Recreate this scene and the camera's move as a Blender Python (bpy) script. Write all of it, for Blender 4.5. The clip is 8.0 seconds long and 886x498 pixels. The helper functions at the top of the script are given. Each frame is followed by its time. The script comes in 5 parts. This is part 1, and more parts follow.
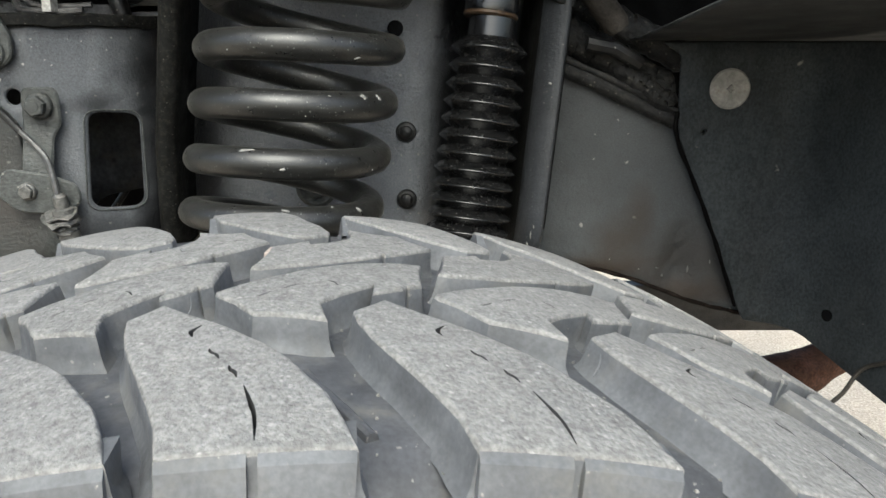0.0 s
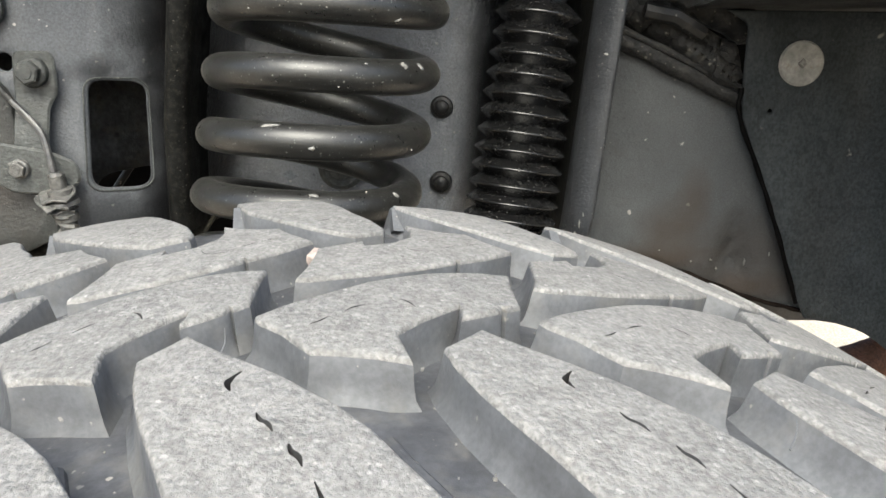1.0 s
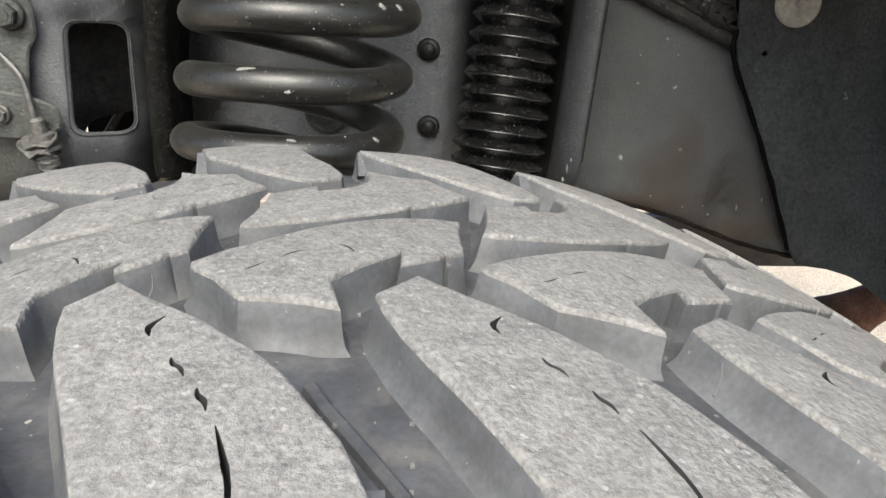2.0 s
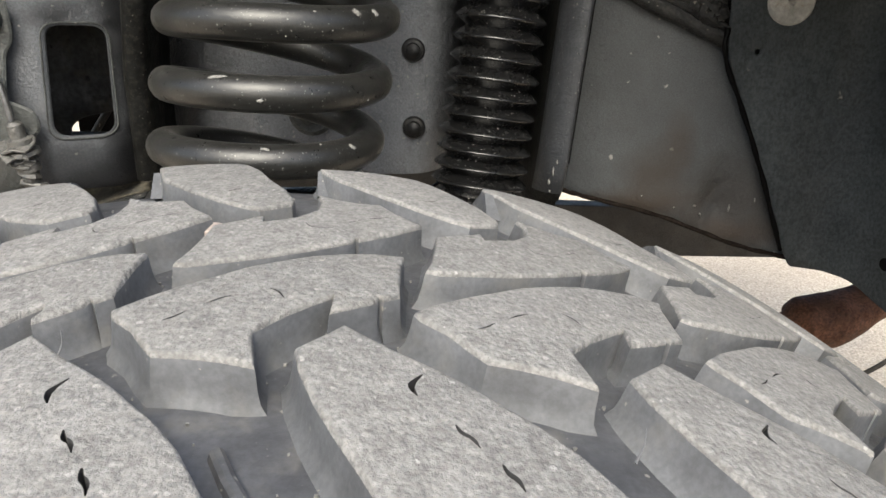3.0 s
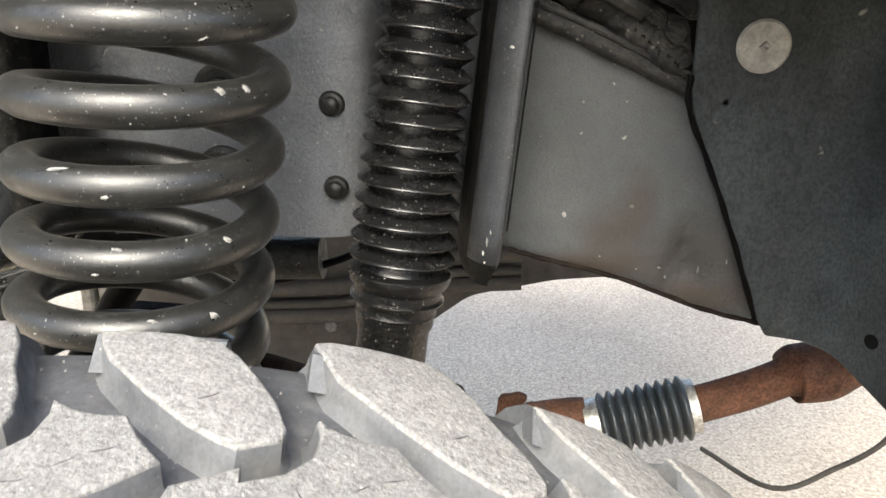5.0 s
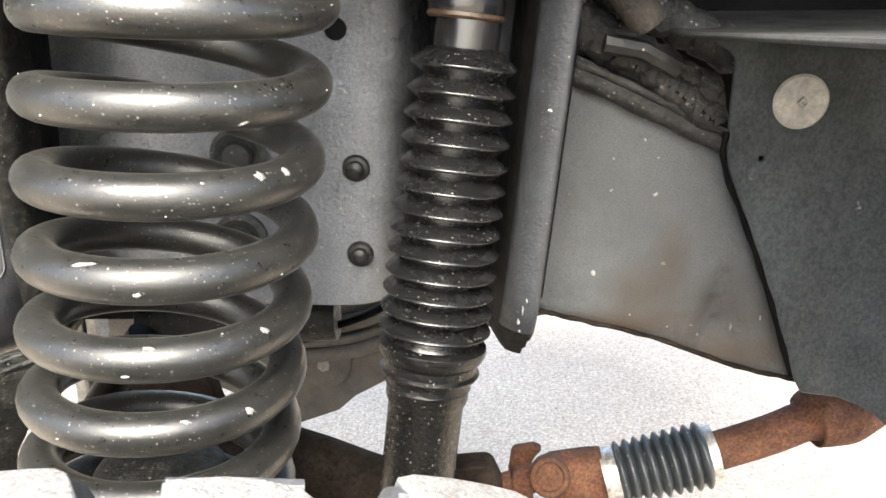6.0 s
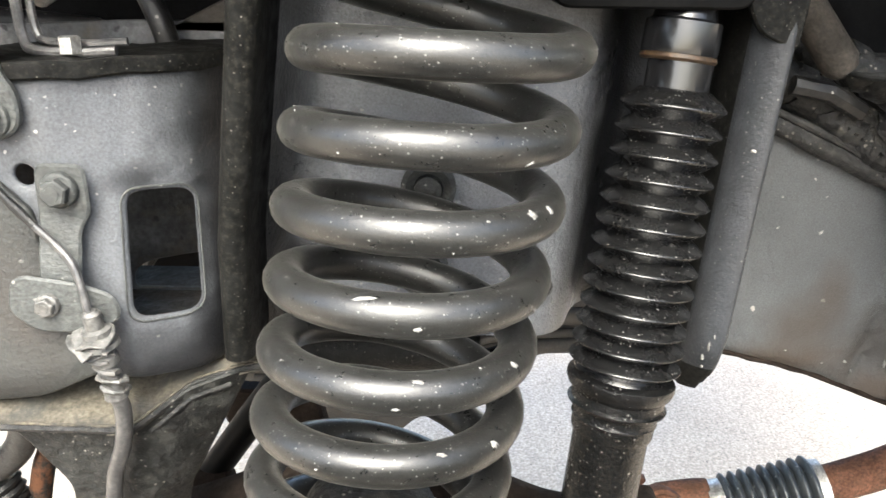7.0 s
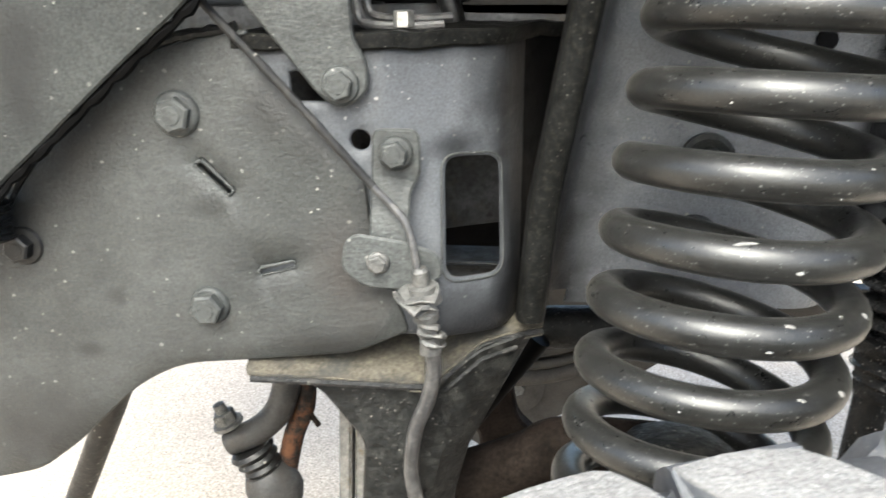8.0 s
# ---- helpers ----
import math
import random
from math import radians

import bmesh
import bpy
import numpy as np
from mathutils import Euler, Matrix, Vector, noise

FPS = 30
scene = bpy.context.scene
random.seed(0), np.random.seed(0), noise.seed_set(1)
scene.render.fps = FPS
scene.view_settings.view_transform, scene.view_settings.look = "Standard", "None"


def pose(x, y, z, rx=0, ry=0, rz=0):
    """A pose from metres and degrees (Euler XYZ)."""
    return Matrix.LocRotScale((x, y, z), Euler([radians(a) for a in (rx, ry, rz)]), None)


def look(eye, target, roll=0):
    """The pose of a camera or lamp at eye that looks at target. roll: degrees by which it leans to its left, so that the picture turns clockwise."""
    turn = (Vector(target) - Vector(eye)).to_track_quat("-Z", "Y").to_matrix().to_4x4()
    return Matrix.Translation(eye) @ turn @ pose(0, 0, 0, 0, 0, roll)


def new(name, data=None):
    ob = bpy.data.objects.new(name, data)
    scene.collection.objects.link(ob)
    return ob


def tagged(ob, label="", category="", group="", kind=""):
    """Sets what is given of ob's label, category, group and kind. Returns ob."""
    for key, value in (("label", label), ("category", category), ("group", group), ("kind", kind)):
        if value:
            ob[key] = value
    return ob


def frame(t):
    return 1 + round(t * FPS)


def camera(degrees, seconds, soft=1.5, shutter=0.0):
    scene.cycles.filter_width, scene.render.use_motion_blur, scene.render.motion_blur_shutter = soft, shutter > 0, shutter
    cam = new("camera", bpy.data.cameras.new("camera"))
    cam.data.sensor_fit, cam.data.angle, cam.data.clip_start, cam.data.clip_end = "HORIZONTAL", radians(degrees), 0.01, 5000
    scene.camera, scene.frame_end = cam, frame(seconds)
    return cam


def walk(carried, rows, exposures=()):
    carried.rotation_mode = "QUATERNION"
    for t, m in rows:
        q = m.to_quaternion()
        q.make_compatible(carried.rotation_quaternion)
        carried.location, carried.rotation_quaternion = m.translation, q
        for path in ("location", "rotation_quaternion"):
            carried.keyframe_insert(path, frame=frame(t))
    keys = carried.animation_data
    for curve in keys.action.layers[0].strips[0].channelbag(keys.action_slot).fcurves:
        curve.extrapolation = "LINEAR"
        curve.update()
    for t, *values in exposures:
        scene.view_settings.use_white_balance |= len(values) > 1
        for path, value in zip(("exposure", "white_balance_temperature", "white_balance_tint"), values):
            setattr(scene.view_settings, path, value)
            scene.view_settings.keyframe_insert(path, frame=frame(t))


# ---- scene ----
cam = camera(57.3, 8.0, shutter=0.15)
PATH = [
    (0, (0.006, -0.001, 0.935), (-0.001, 1.937, 0.44), -0.0),
    (0.5, (-0.016, 0.042, 0.938), (-0.016, 1.976, 0.43), 1.4),
    (1, (-0.02, 0.061, 0.927), (-0.031, 1.984, 0.379), 0.7),
    (1.5, (-0.014, 0.062, 0.923), (-0.039, 1.972, 0.331), 0.2),
    (1.7, (-0.008, 0.062, 0.924), (-0.036, 1.96, 0.294), 0.4),
    (2.8, (0.004, 0.071, 0.936), (-0.047, 1.938, 0.22), 0.3),
    (3, (0.014, 0.074, 0.938), (-0.046, 1.94, 0.222), 0.3),
    (3.5, (0.017, 0.087, 0.929), (-0.067, 1.946, 0.198), 0.3),
    (4, (0.014, 0.1, 0.924), (-0.092, 1.955, 0.183), -0.2),
    (4.5, (0.063, 0.124, 0.952), (-0.071, 1.973, 0.199), -0.2),
    (4.7, (0.078, 0.138, 0.961), (-0.064, 1.981, 0.198), -0.1),
    (5.8, (0.053, 0.182, 0.993), (-0.011, 2.037, 0.249), -0.8),
    (6, (0.04, 0.186, 0.993), (-0.022, 2.049, 0.269), -0.7),
    (6.5, (-0.016, 0.188, 0.998), (-0.083, 2.067, 0.317), -0.2),
    (7, (-0.072, 0.179, 1.002), (-0.125, 2.061, 0.327), 0.5),
    (7.5, (-0.128, 0.164, 1.004), (-0.2, 2.056, 0.361), 0.6),
    (8, (-0.206, 0.143, 0.979), (-0.397, 2.031, 0.35), -0.4),
]
EXPOSURE = 2.0
STOPS = [(0.0, -0.42, 6290, 0), (0.6, 0.05, 6480, 1), (1.0, -0.05, 6500, 2), (1.5, -0.28, 6560, 3), (2.8, -0.32, 6680, 4), (3.6, -0.36, 6680, 4), (4.1, -0.34, 6730, 4),
         (4.6, -0.05, 6730, 4), (5.0, 0.45, 6700, 4), (5.8, 1.12, 6740, 5), (6.4, 1.19, 6690, 5), (7.0, 1.04, 6500, 4), (7.5, 0.88, 6420, 3), (8.0, 0.56, 6330, 2)]
walk(cam, [(t, look(eye, target, roll)) for t, eye, target, roll in PATH], [(t, EXPOSURE + e, k, tint) for t, e, k, tint in STOPS])

# ---- world and sun: a bright, softly clouded day ----
SUN_HEIGHT, SUN_ROUND = 49.0, 186.0
world = bpy.data.worlds.new("world")
scene.world = world
world.use_nodes = True
sky = world.node_tree.nodes.new("ShaderNodeTexSky")
sky.sky_type = "NISHITA"
sky.sun_disc = False
sky.sun_elevation, sky.sun_rotation = radians(SUN_HEIGHT), radians(SUN_ROUND)
sky.air_density, sky.dust_density, sky.ozone_density = 0.8, 4.5, 0.4
world.node_tree.links.new(sky.outputs["Color"], world.node_tree.nodes["Background"].inputs["Color"])
world.node_tree.nodes["Background"].inputs["Strength"].default_value = 0.15
sun = new("sun", bpy.data.lights.new("sun", "SUN"))
sun.data.energy, sun.data.angle, sun.data.color = 1.5, radians(38), (0.982, 0.99, 0.974)
sun.matrix_world = pose(0, 0, 6, 90 - SUN_HEIGHT, 0, 180 - SUN_ROUND)

# ---- materials ----


def material(name, base, rough=0.6, metal=0.0, grain=(400.0, 0.25), blotch=(30.0, 0.25), bump=(500.0, 0.15, 0.0006),
             dust=None, specks=None, spec=0.5, stretch=(1, 1, 1), vary=0.0, dust_rough=0.45, dust_detail=6.0, bump_detail=5.0, stains_and_shade=(), sheen=0.0):
    """Procedural surface: base colour with blotches and grain, dust on rough patches, dried splashes, fine relief."""
    m = bpy.data.materials.new(name)
    m.use_nodes = True
    nt = m.node_tree
    n, l = nt.nodes, nt.links
    bsdf = n["Principled BSDF"]
    bsdf.inputs["Metallic"].default_value = metal
    bsdf.inputs["Specular IOR Level"].default_value = spec
    bsdf.inputs["Sheen Weight"].default_value, bsdf.inputs["Sheen Roughness"].default_value = sheen, 0.35
    bsdf.inputs["Sheen Tint"].default_value = (0.9, 0.86, 0.76, 1)
    geo = n.new("ShaderNodeTexCoord")
    mapping = n.new("ShaderNodeMapping")
    mapping.inputs["Scale"].default_value = stretch
    info = n.new("ShaderNodeObjectInfo")
    shift = n.new("ShaderNodeVectorMath")
    shift.operation = "MULTIPLY"
    shift.inputs[1].default_value = (3.1, 1.7, 2.3)
    l.new(info.outputs["Random"], shift.inputs[0])
    l.new(shift.outputs[0], mapping.inputs["Location"])
    l.new(geo.outputs["Object"], mapping.inputs["Vector"])

    def tex(scale, detail=4.0, rough_=0.6):
        t = n.new("ShaderNodeTexNoise")
        t.inputs["Scale"].default_value, t.inputs["Detail"].default_value, t.inputs["Roughness"].default_value = scale, detail, rough_
        l.new(mapping.outputs[0], t.inputs["Vector"])
        return t.outputs["Fac"]

    def ramp(src, a, b, x=0.35, y=0.65):
        r = n.new("ShaderNodeMapRange")
        r.inputs["From Min"].default_value, r.inputs["From Max"].default_value = x, y
        r.inputs["To Min"].default_value, r.inputs["To Max"].default_value = a, b
        l.new(src, r.inputs["Value"])
        return r.outputs["Result"]

    def times(a, b):
        k = n.new("ShaderNodeMath")
        k.operation = "MULTIPLY"
        l.new(a, k.inputs[0])
        l.new(b, k.inputs[1])
        return k.outputs[0]

    def mix(fac, a, b):
        k = n.new("ShaderNodeMix")
        k.data_type = "RGBA"
        l.new(fac, k.inputs["Factor"])
        for s, v in ((k.inputs["A"], a), (k.inputs["B"], b)):
            if isinstance(v, tuple):
                s.default_value = (*v, 1)
            else:
                l.new(v, s)
        return k.outputs["Result"]

    big = ramp(tex(blotch[0]), 1 - blotch[1], 1 + blotch[1])
    fine = ramp(tex(grain[0], 3.0), 1 - grain[1], 1 + grain[1])
    value = times(big, fine)
    if vary:
        value = times(value, ramp(info.outputs["Random"], 1 - vary, 1 + vary, 0, 1))
    k = n.new("ShaderNodeVectorMath")
    k.operation = "SCALE"
    k.inputs[0].default_value = base
    l.new(value, k.inputs["Scale"])
    colour = k.outputs[0]
    roughness = ramp(tex(blotch[0] * 2.3), rough * 0.82, min(1.0, rough * 1.18))
    if dust:
        d_colour, d_scale, d_low, d_high, d_most = dust
        fac = ramp(tex(d_scale, dust_detail, 0.7), 0.0, d_most, d_low, d_high)
        colour = mix(fac, colour, d_colour)
        up = n.new("ShaderNodeMath")
        up.operation = "MULTIPLY_ADD"
        up.inputs[1].default_value = dust_rough
        l.new(fac, up.inputs[0])
        l.new(roughness, up.inputs[2])
        roughness = up.outputs[0]
    if specks:
        s_colour, s_scale, s_size, s_power = specks
        wob = n.new("ShaderNodeTexNoise")
        wob.inputs["Scale"].default_value = s_scale * 2.2
        l.new(mapping.outputs[0], wob.inputs["Vector"])
        shifted = n.new("ShaderNodeVectorMath")
        shifted.operation = "MULTIPLY_ADD"
        shifted.inputs[1].default_value = (0.55 / s_scale,) * 3
        l.new(wob.outputs["Color"], shifted.inputs[0])
        l.new(mapping.outputs[0], shifted.inputs[2])
        cell = n.new("ShaderNodeTexVoronoi")
        cell.inputs["Scale"].default_value = s_scale
        l.new(shifted.outputs[0], cell.inputs["Vector"])
        pick = n.new("ShaderNodeSeparateColor")
        l.new(cell.outputs["Color"], pick.inputs["Color"])
        size = n.new("ShaderNodeMath")
        size.operation = "POWER"
        size.inputs[1].default_value = s_power
        l.new(pick.outputs["Red"], size.inputs[0])
        gap = n.new("ShaderNodeMath")
        gap.operation = "MULTIPLY_ADD"
        gap.inputs[1].default_value = s_size
        neg = n.new("ShaderNodeMath")
        neg.operation = "MULTIPLY"
        neg.inputs[1].default_value = -1.0
        l.new(cell.outputs["Distance"], neg.inputs[0])
        l.new(size.outputs[0], gap.inputs[0])
        l.new(neg.outputs[0], gap.inputs[2])
        fac = times(ramp(gap.outputs[0], 0.0, 1.0, 0.0, 0.10), ramp(pick.outputs["Green"], 0.35, 0.95, 0.0, 1.0))
        colour = mix(fac, colour, s_colour)
        up = n.new("ShaderNodeMath")
        up.operation = "MULTIPLY_ADD"
        up.inputs[1].default_value = 0.4
        l.new(fac, up.inputs[0])
        l.new(roughness, up.inputs[2])
        roughness = up.outputs[0]
    if stains_and_shade:
        warp = n.new("ShaderNodeTexNoise")
        warp.inputs["Scale"].default_value, warp.inputs["Detail"].default_value = 55.0, 5.0
        l.new(geo.outputs["Object"], warp.inputs["Vector"])
    # soft patches in another colour: stains, and shade put into the colour
    for s_x, s_z, r_x, r_z, s_colour, s_most in stains_and_shade:
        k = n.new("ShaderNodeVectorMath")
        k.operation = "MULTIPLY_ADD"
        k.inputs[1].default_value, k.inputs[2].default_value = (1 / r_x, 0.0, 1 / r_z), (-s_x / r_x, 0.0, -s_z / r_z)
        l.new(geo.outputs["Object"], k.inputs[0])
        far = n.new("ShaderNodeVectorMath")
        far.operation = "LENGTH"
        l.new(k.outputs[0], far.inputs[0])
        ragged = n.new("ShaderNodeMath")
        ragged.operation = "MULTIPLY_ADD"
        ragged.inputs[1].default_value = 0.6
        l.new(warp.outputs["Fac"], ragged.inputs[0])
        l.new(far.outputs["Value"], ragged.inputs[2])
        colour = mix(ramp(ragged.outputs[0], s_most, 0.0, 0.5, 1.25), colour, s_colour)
    l.new(colour, bsdf.inputs["Base Color"])
    l.new(roughness, bsdf.inputs["Roughness"])
    b = n.new("ShaderNodeBump")
    b.inputs["Strength"].default_value, b.inputs["Distance"].default_value = bump[1], bump[2]
    l.new(tex(bump[0], bump_detail), b.inputs["Height"])
    l.new(b.outputs["Normal"], bsdf.inputs["Normal"])
    return m


DUST = (0.15, 0.142, 0.13)
MUD = (0.30, 0.285, 0.26)
tread_worn = material("worn_tread_rubber", (0.142, 0.138, 0.1335), 0.92, grain=(800.0, 0.22), blotch=(190.0, 0.15),
                      bump=(470.0, 0.8, 0.0014), dust=((0.078, 0.0755, 0.073), 430.0, 0.53, 0.70, 0.5), specks=((0.25, 0.243, 0.234), 520.0, 0.40, 4.0), spec=0.25, vary=0.05,
                      stretch=(1.0, 0.85, 1.0), dust_detail=4.0, bump_detail=4.0)
tread_side = material("moulded_rubber", (0.066, 0.068, 0.073), 0.62, grain=(700.0, 0.12), blotch=(50.0, 0.24),
                      bump=(240.0, 0.35, 0.0006), dust=((0.135, 0.127, 0.112), 34.0, 0.50, 0.76, 0.6), specks=((0.20, 0.19, 0.175), 480.0, 0.30, 7.0), spec=0.4)
floor_rubber = material("groove_floor_rubber", (0.043, 0.044, 0.048), 0.6, grain=(600.0, 0.15), blotch=(50.0, 0.25), bump=(240.0, 0.4, 0.0006),
                        dust=((0.12, 0.113, 0.10), 60.0, 0.54, 0.72, 0.6), specks=((0.22, 0.21, 0.19), 450.0, 0.32, 4.5), spec=0.4)
slit_dark = material("deep_slit_rubber", (0.018, 0.018, 0.019), 0.9)
spring_paint = material("spring_black_paint", (0.0062, 0.0062, 0.0060), 0.31, grain=(900.0, 0.2), blotch=(70.0, 0.40),
                        bump=(900.0, 0.4, 0.0003), dust=((0.024, 0.0237, 0.0218), 520.0, 0.34, 0.84, 0.65),
                        specks=((0.13, 0.128, 0.121), 640.0, 0.37, 2.5), spec=0.42, dust_rough=0.12, dust_detail=7.0, sheen=0.045)
boot_rubber = material("boot_rubber", (0.0032, 0.0032, 0.0034), 0.24, bump=(600.0, 0.25, 0.0003),
                       dust=((0.013, 0.0127, 0.012), 520.0, 0.44, 0.80, 0.5), specks=((0.16, 0.153, 0.145), 600.0, 0.36, 4.0), spec=0.45, dust_rough=0.14)
# two dark bands paint the plate's shade, by the lip and behind the shock
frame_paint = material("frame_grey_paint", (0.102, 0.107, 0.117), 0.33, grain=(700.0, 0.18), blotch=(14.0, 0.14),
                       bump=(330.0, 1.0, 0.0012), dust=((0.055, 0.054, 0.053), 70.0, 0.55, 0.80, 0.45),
                       specks=((0.22, 0.215, 0.20), 300.0, 0.40, 9.0), spec=0.40, dust_rough=0.25, stains_and_shade=((-0.190, 0.12, 0.048, 0.9, (0.0055, 0.0055, 0.0062), 0.97), (0.018, 0.12, 0.043, 0.9, (0.0055, 0.0055, 0.0062), 0.95)))
plate_paint = material("plate_grey_paint", (0.038, 0.0398, 0.0385), 0.42, grain=(600.0, 0.28), blotch=(16.0, 0.25),
                       bump=(420.0, 0.9, 0.0009), dust=((0.016, 0.016, 0.016), 60.0, 0.50, 0.68, 0.6),
                       specks=((0.19, 0.185, 0.17), 300.0, 0.36, 8.0), spec=0.2, dust_rough=0.25, stretch=(0.7, 1.0, 1.0))
# darker copy of the frame grey, standing for shade on the rolled flange
flange_paint = material("flange_shaded_grey", (0.018, 0.0193, 0.0217), 0.45, grain=(700.0, 0.22), blotch=(40.0, 0.2), bump=(420.0, 0.8, 0.0008),
                        dust=((0.013, 0.013, 0.014), 60.0, 0.48, 0.70, 0.6), specks=((0.12, 0.117, 0.11), 560.0, 0.36, 5.5), spec=0.22, dust_rough=0.2)
# near-black that paints shade onto the rail web's bend, edges and dent
WEB_SHADE = (0.0055, 0.0055, 0.0062)
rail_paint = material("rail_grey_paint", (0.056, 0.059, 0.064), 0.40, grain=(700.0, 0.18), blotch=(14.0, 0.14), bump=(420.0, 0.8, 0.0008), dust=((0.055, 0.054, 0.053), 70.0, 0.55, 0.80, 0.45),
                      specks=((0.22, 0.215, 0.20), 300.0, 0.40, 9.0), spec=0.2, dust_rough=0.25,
                      stains_and_shade=((0.0533, 0.150, 0.036, 0.090, WEB_SHADE, 0.97), (0.085, 0.100, 0.060, 0.20, WEB_SHADE, 0.97), (0.050, 0.004, 0.06, 0.022, WEB_SHADE, 0.75), (0.018, 0.1120, 0.022, 0.012, WEB_SHADE, 0.8), (0.035, 0.010, 0.090, 0.036, WEB_SHADE, 0.75), (0.0535, 0.060, 0.017, 0.11, WEB_SHADE, 0.8), (-0.02, 0.168, 0.14, 0.012, WEB_SHADE, 0.85)))
# grime tone; the gusset's last two patches use it for shade at the fold
GRIME_SHADE = (0.0150, 0.0150, 0.0145)
gusset_paint = material("gusset_grey_paint", (0.0305, 0.0318, 0.0306), 0.42, grain=(600.0, 0.20), blotch=(16.0, 0.25), bump=(420.0, 0.9, 0.0009),
                        dust=((0.020, 0.020, 0.020), 90.0, 0.52, 0.70, 0.6), specks=((0.19, 0.185, 0.17), 240.0, 0.34, 8.0), spec=0.26, dust_rough=0.2,
                        stains_and_shade=((-0.105, 0.010, 0.060, 0.050, GRIME_SHADE, 0.95), (-0.055, 0.205, 0.030, 0.050, GRIME_SHADE, 0.85), (-0.10, 0.155, 0.035, 0.050, GRIME_SHADE, 0.85), (0.085, 0.075, 0.045, 0.022, GRIME_SHADE, 0.9),
                                (0.100, 0.125, 0.030, 0.050, (0.026, 0.0225, 0.0205), 0.7), (-0.040, 0.105, 0.010, 0.008, GRIME_SHADE, 0.8), (-0.062, 0.070, 0.012, 0.007, GRIME_SHADE, 0.9), (0.005, 0.062, 0.014, 0.008, GRIME_SHADE, 0.85), (0.02, 0.16, 0.016, 0.010, GRIME_SHADE, 0.75), (0.062, 0.215, 0.020, 0.020, GRIME_SHADE, 0.85), (0.084, 0.196, 0.040, 0.020, GRIME_SHADE, 0.8), (0.064, 0.226, 0.020, 0.030, GRIME_SHADE, 0.8)))
flap_plastic = material("flap_plastic", (0.0205, 0.0215, 0.0205), 0.5, grain=(600.0, 0.25), blotch=(9.0, 0.4), bump=(420.0, 0.8, 0.0008),
                        dust=((0.010, 0.010, 0.010), 14.0, 0.52, 0.66, 0.5), specks=((0.17, 0.165, 0.15), 240.0, 0.34, 9.0), spec=0.14,
                        stains_and_shade=((0.005, 0.020, 0.022, 0.040, GRIME_SHADE, 0.95), (0.0, -0.004, 0.012, 0.030, GRIME_SHADE, 0.95)))
BROWN = (0.034, 0.0275, 0.0225)
liner_plastic = material("liner_plastic", (0.045, 0.048, 0.0505), 0.58, grain=(900.0, 0.16), blotch=(12.0, 0.16),
                         bump=(340.0, 0.9, 0.0010), dust=((0.042, 0.041, 0.040), 70.0, 0.55, 0.75, 0.5),
                         specks=(MUD, 110.0, 0.34, 14.0), spec=0.15,
                         stains_and_shade=((0.004, 0.072, 0.018, 0.034, BROWN, 0.65), (-0.012, 0.045, 0.036, 0.034, BROWN, 0.7), (0.050, 0.030, 0.070, 0.045, BROWN, 0.45), (-0.025, 0.022, 0.065, 0.018, BROWN, 0.95), (0.045, 0.000, 0.075, 0.020, BROWN, 0.95)))
ledge_plastic = material("ledge_plastic", (0.040, 0.041, 0.041), 0.6, blotch=(12.0, 0.2), bump=(500.0, 0.5, 0.0006), spec=0.1)
panel_plastic = material("panel_plastic", (0.0240, 0.0276, 0.0300), 0.55, grain=(500.0, 0.30), blotch=(14.0, 0.32),
                         bump=(420.0, 0.8, 0.0008), dust=((0.036, 0.040, 0.041), 60.0, 0.50, 0.75, 0.5), specks=(MUD, 90.0, 0.24, 16.0), spec=0.13, stretch=(1.0, 1.0, 0.75))
black_metal = material("black_chassis_paint", (0.006, 0.006, 0.0062), 0.44, grain=(300.0, 0.3), blotch=(30.0, 0.35),
                       bump=(300.0, 0.6, 0.0008), dust=((0.042, 0.038, 0.032), 130.0, 0.50, 0.76, 0.45),
                       specks=((0.22, 0.21, 0.19), 330.0, 0.42, 6.0), spec=0.28, dust_rough=0.3)
wet_black = material("oily_black_steel", (0.0028, 0.0028, 0.0029), 0.22, grain=(300.0, 0.3), blotch=(30.0, 0.35),
                     bump=(420.0, 0.8, 0.0010), specks=((0.09, 0.087, 0.08), 560.0, 0.38, 4.0), spec=0.3)
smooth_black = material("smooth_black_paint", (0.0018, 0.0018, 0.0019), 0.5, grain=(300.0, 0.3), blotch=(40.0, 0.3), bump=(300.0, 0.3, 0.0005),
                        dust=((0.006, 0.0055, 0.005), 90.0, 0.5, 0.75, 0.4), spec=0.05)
crusty_black = material("crusty_black_steel", (0.009, 0.009, 0.0092), 0.6, grain=(300.0, 0.4), blotch=(60.0, 0.4), bump=(210.0, 1.0, 0.0022),
                        dust=((0.048, 0.046, 0.040), 110.0, 0.52, 0.66, 0.6), specks=((0.16, 0.15, 0.13), 330.0, 0.42, 5.0), spec=0.25)
web_black = material("oily_web_black", (0.0060, 0.0062, 0.0060), 0.5, grain=(300.0, 0.4), blotch=(60.0, 0.4), bump=(210.0, 1.0, 0.0018),
                     dust=((0.030, 0.030, 0.026), 120.0, 0.52, 0.68, 0.6), specks=((0.13, 0.125, 0.11), 480.0, 0.40, 5.0), spec=0.25)
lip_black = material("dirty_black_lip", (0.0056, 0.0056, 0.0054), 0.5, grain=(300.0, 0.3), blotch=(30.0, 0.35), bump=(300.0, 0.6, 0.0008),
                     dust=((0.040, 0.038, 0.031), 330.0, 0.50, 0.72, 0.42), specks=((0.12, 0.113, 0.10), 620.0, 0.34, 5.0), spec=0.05)
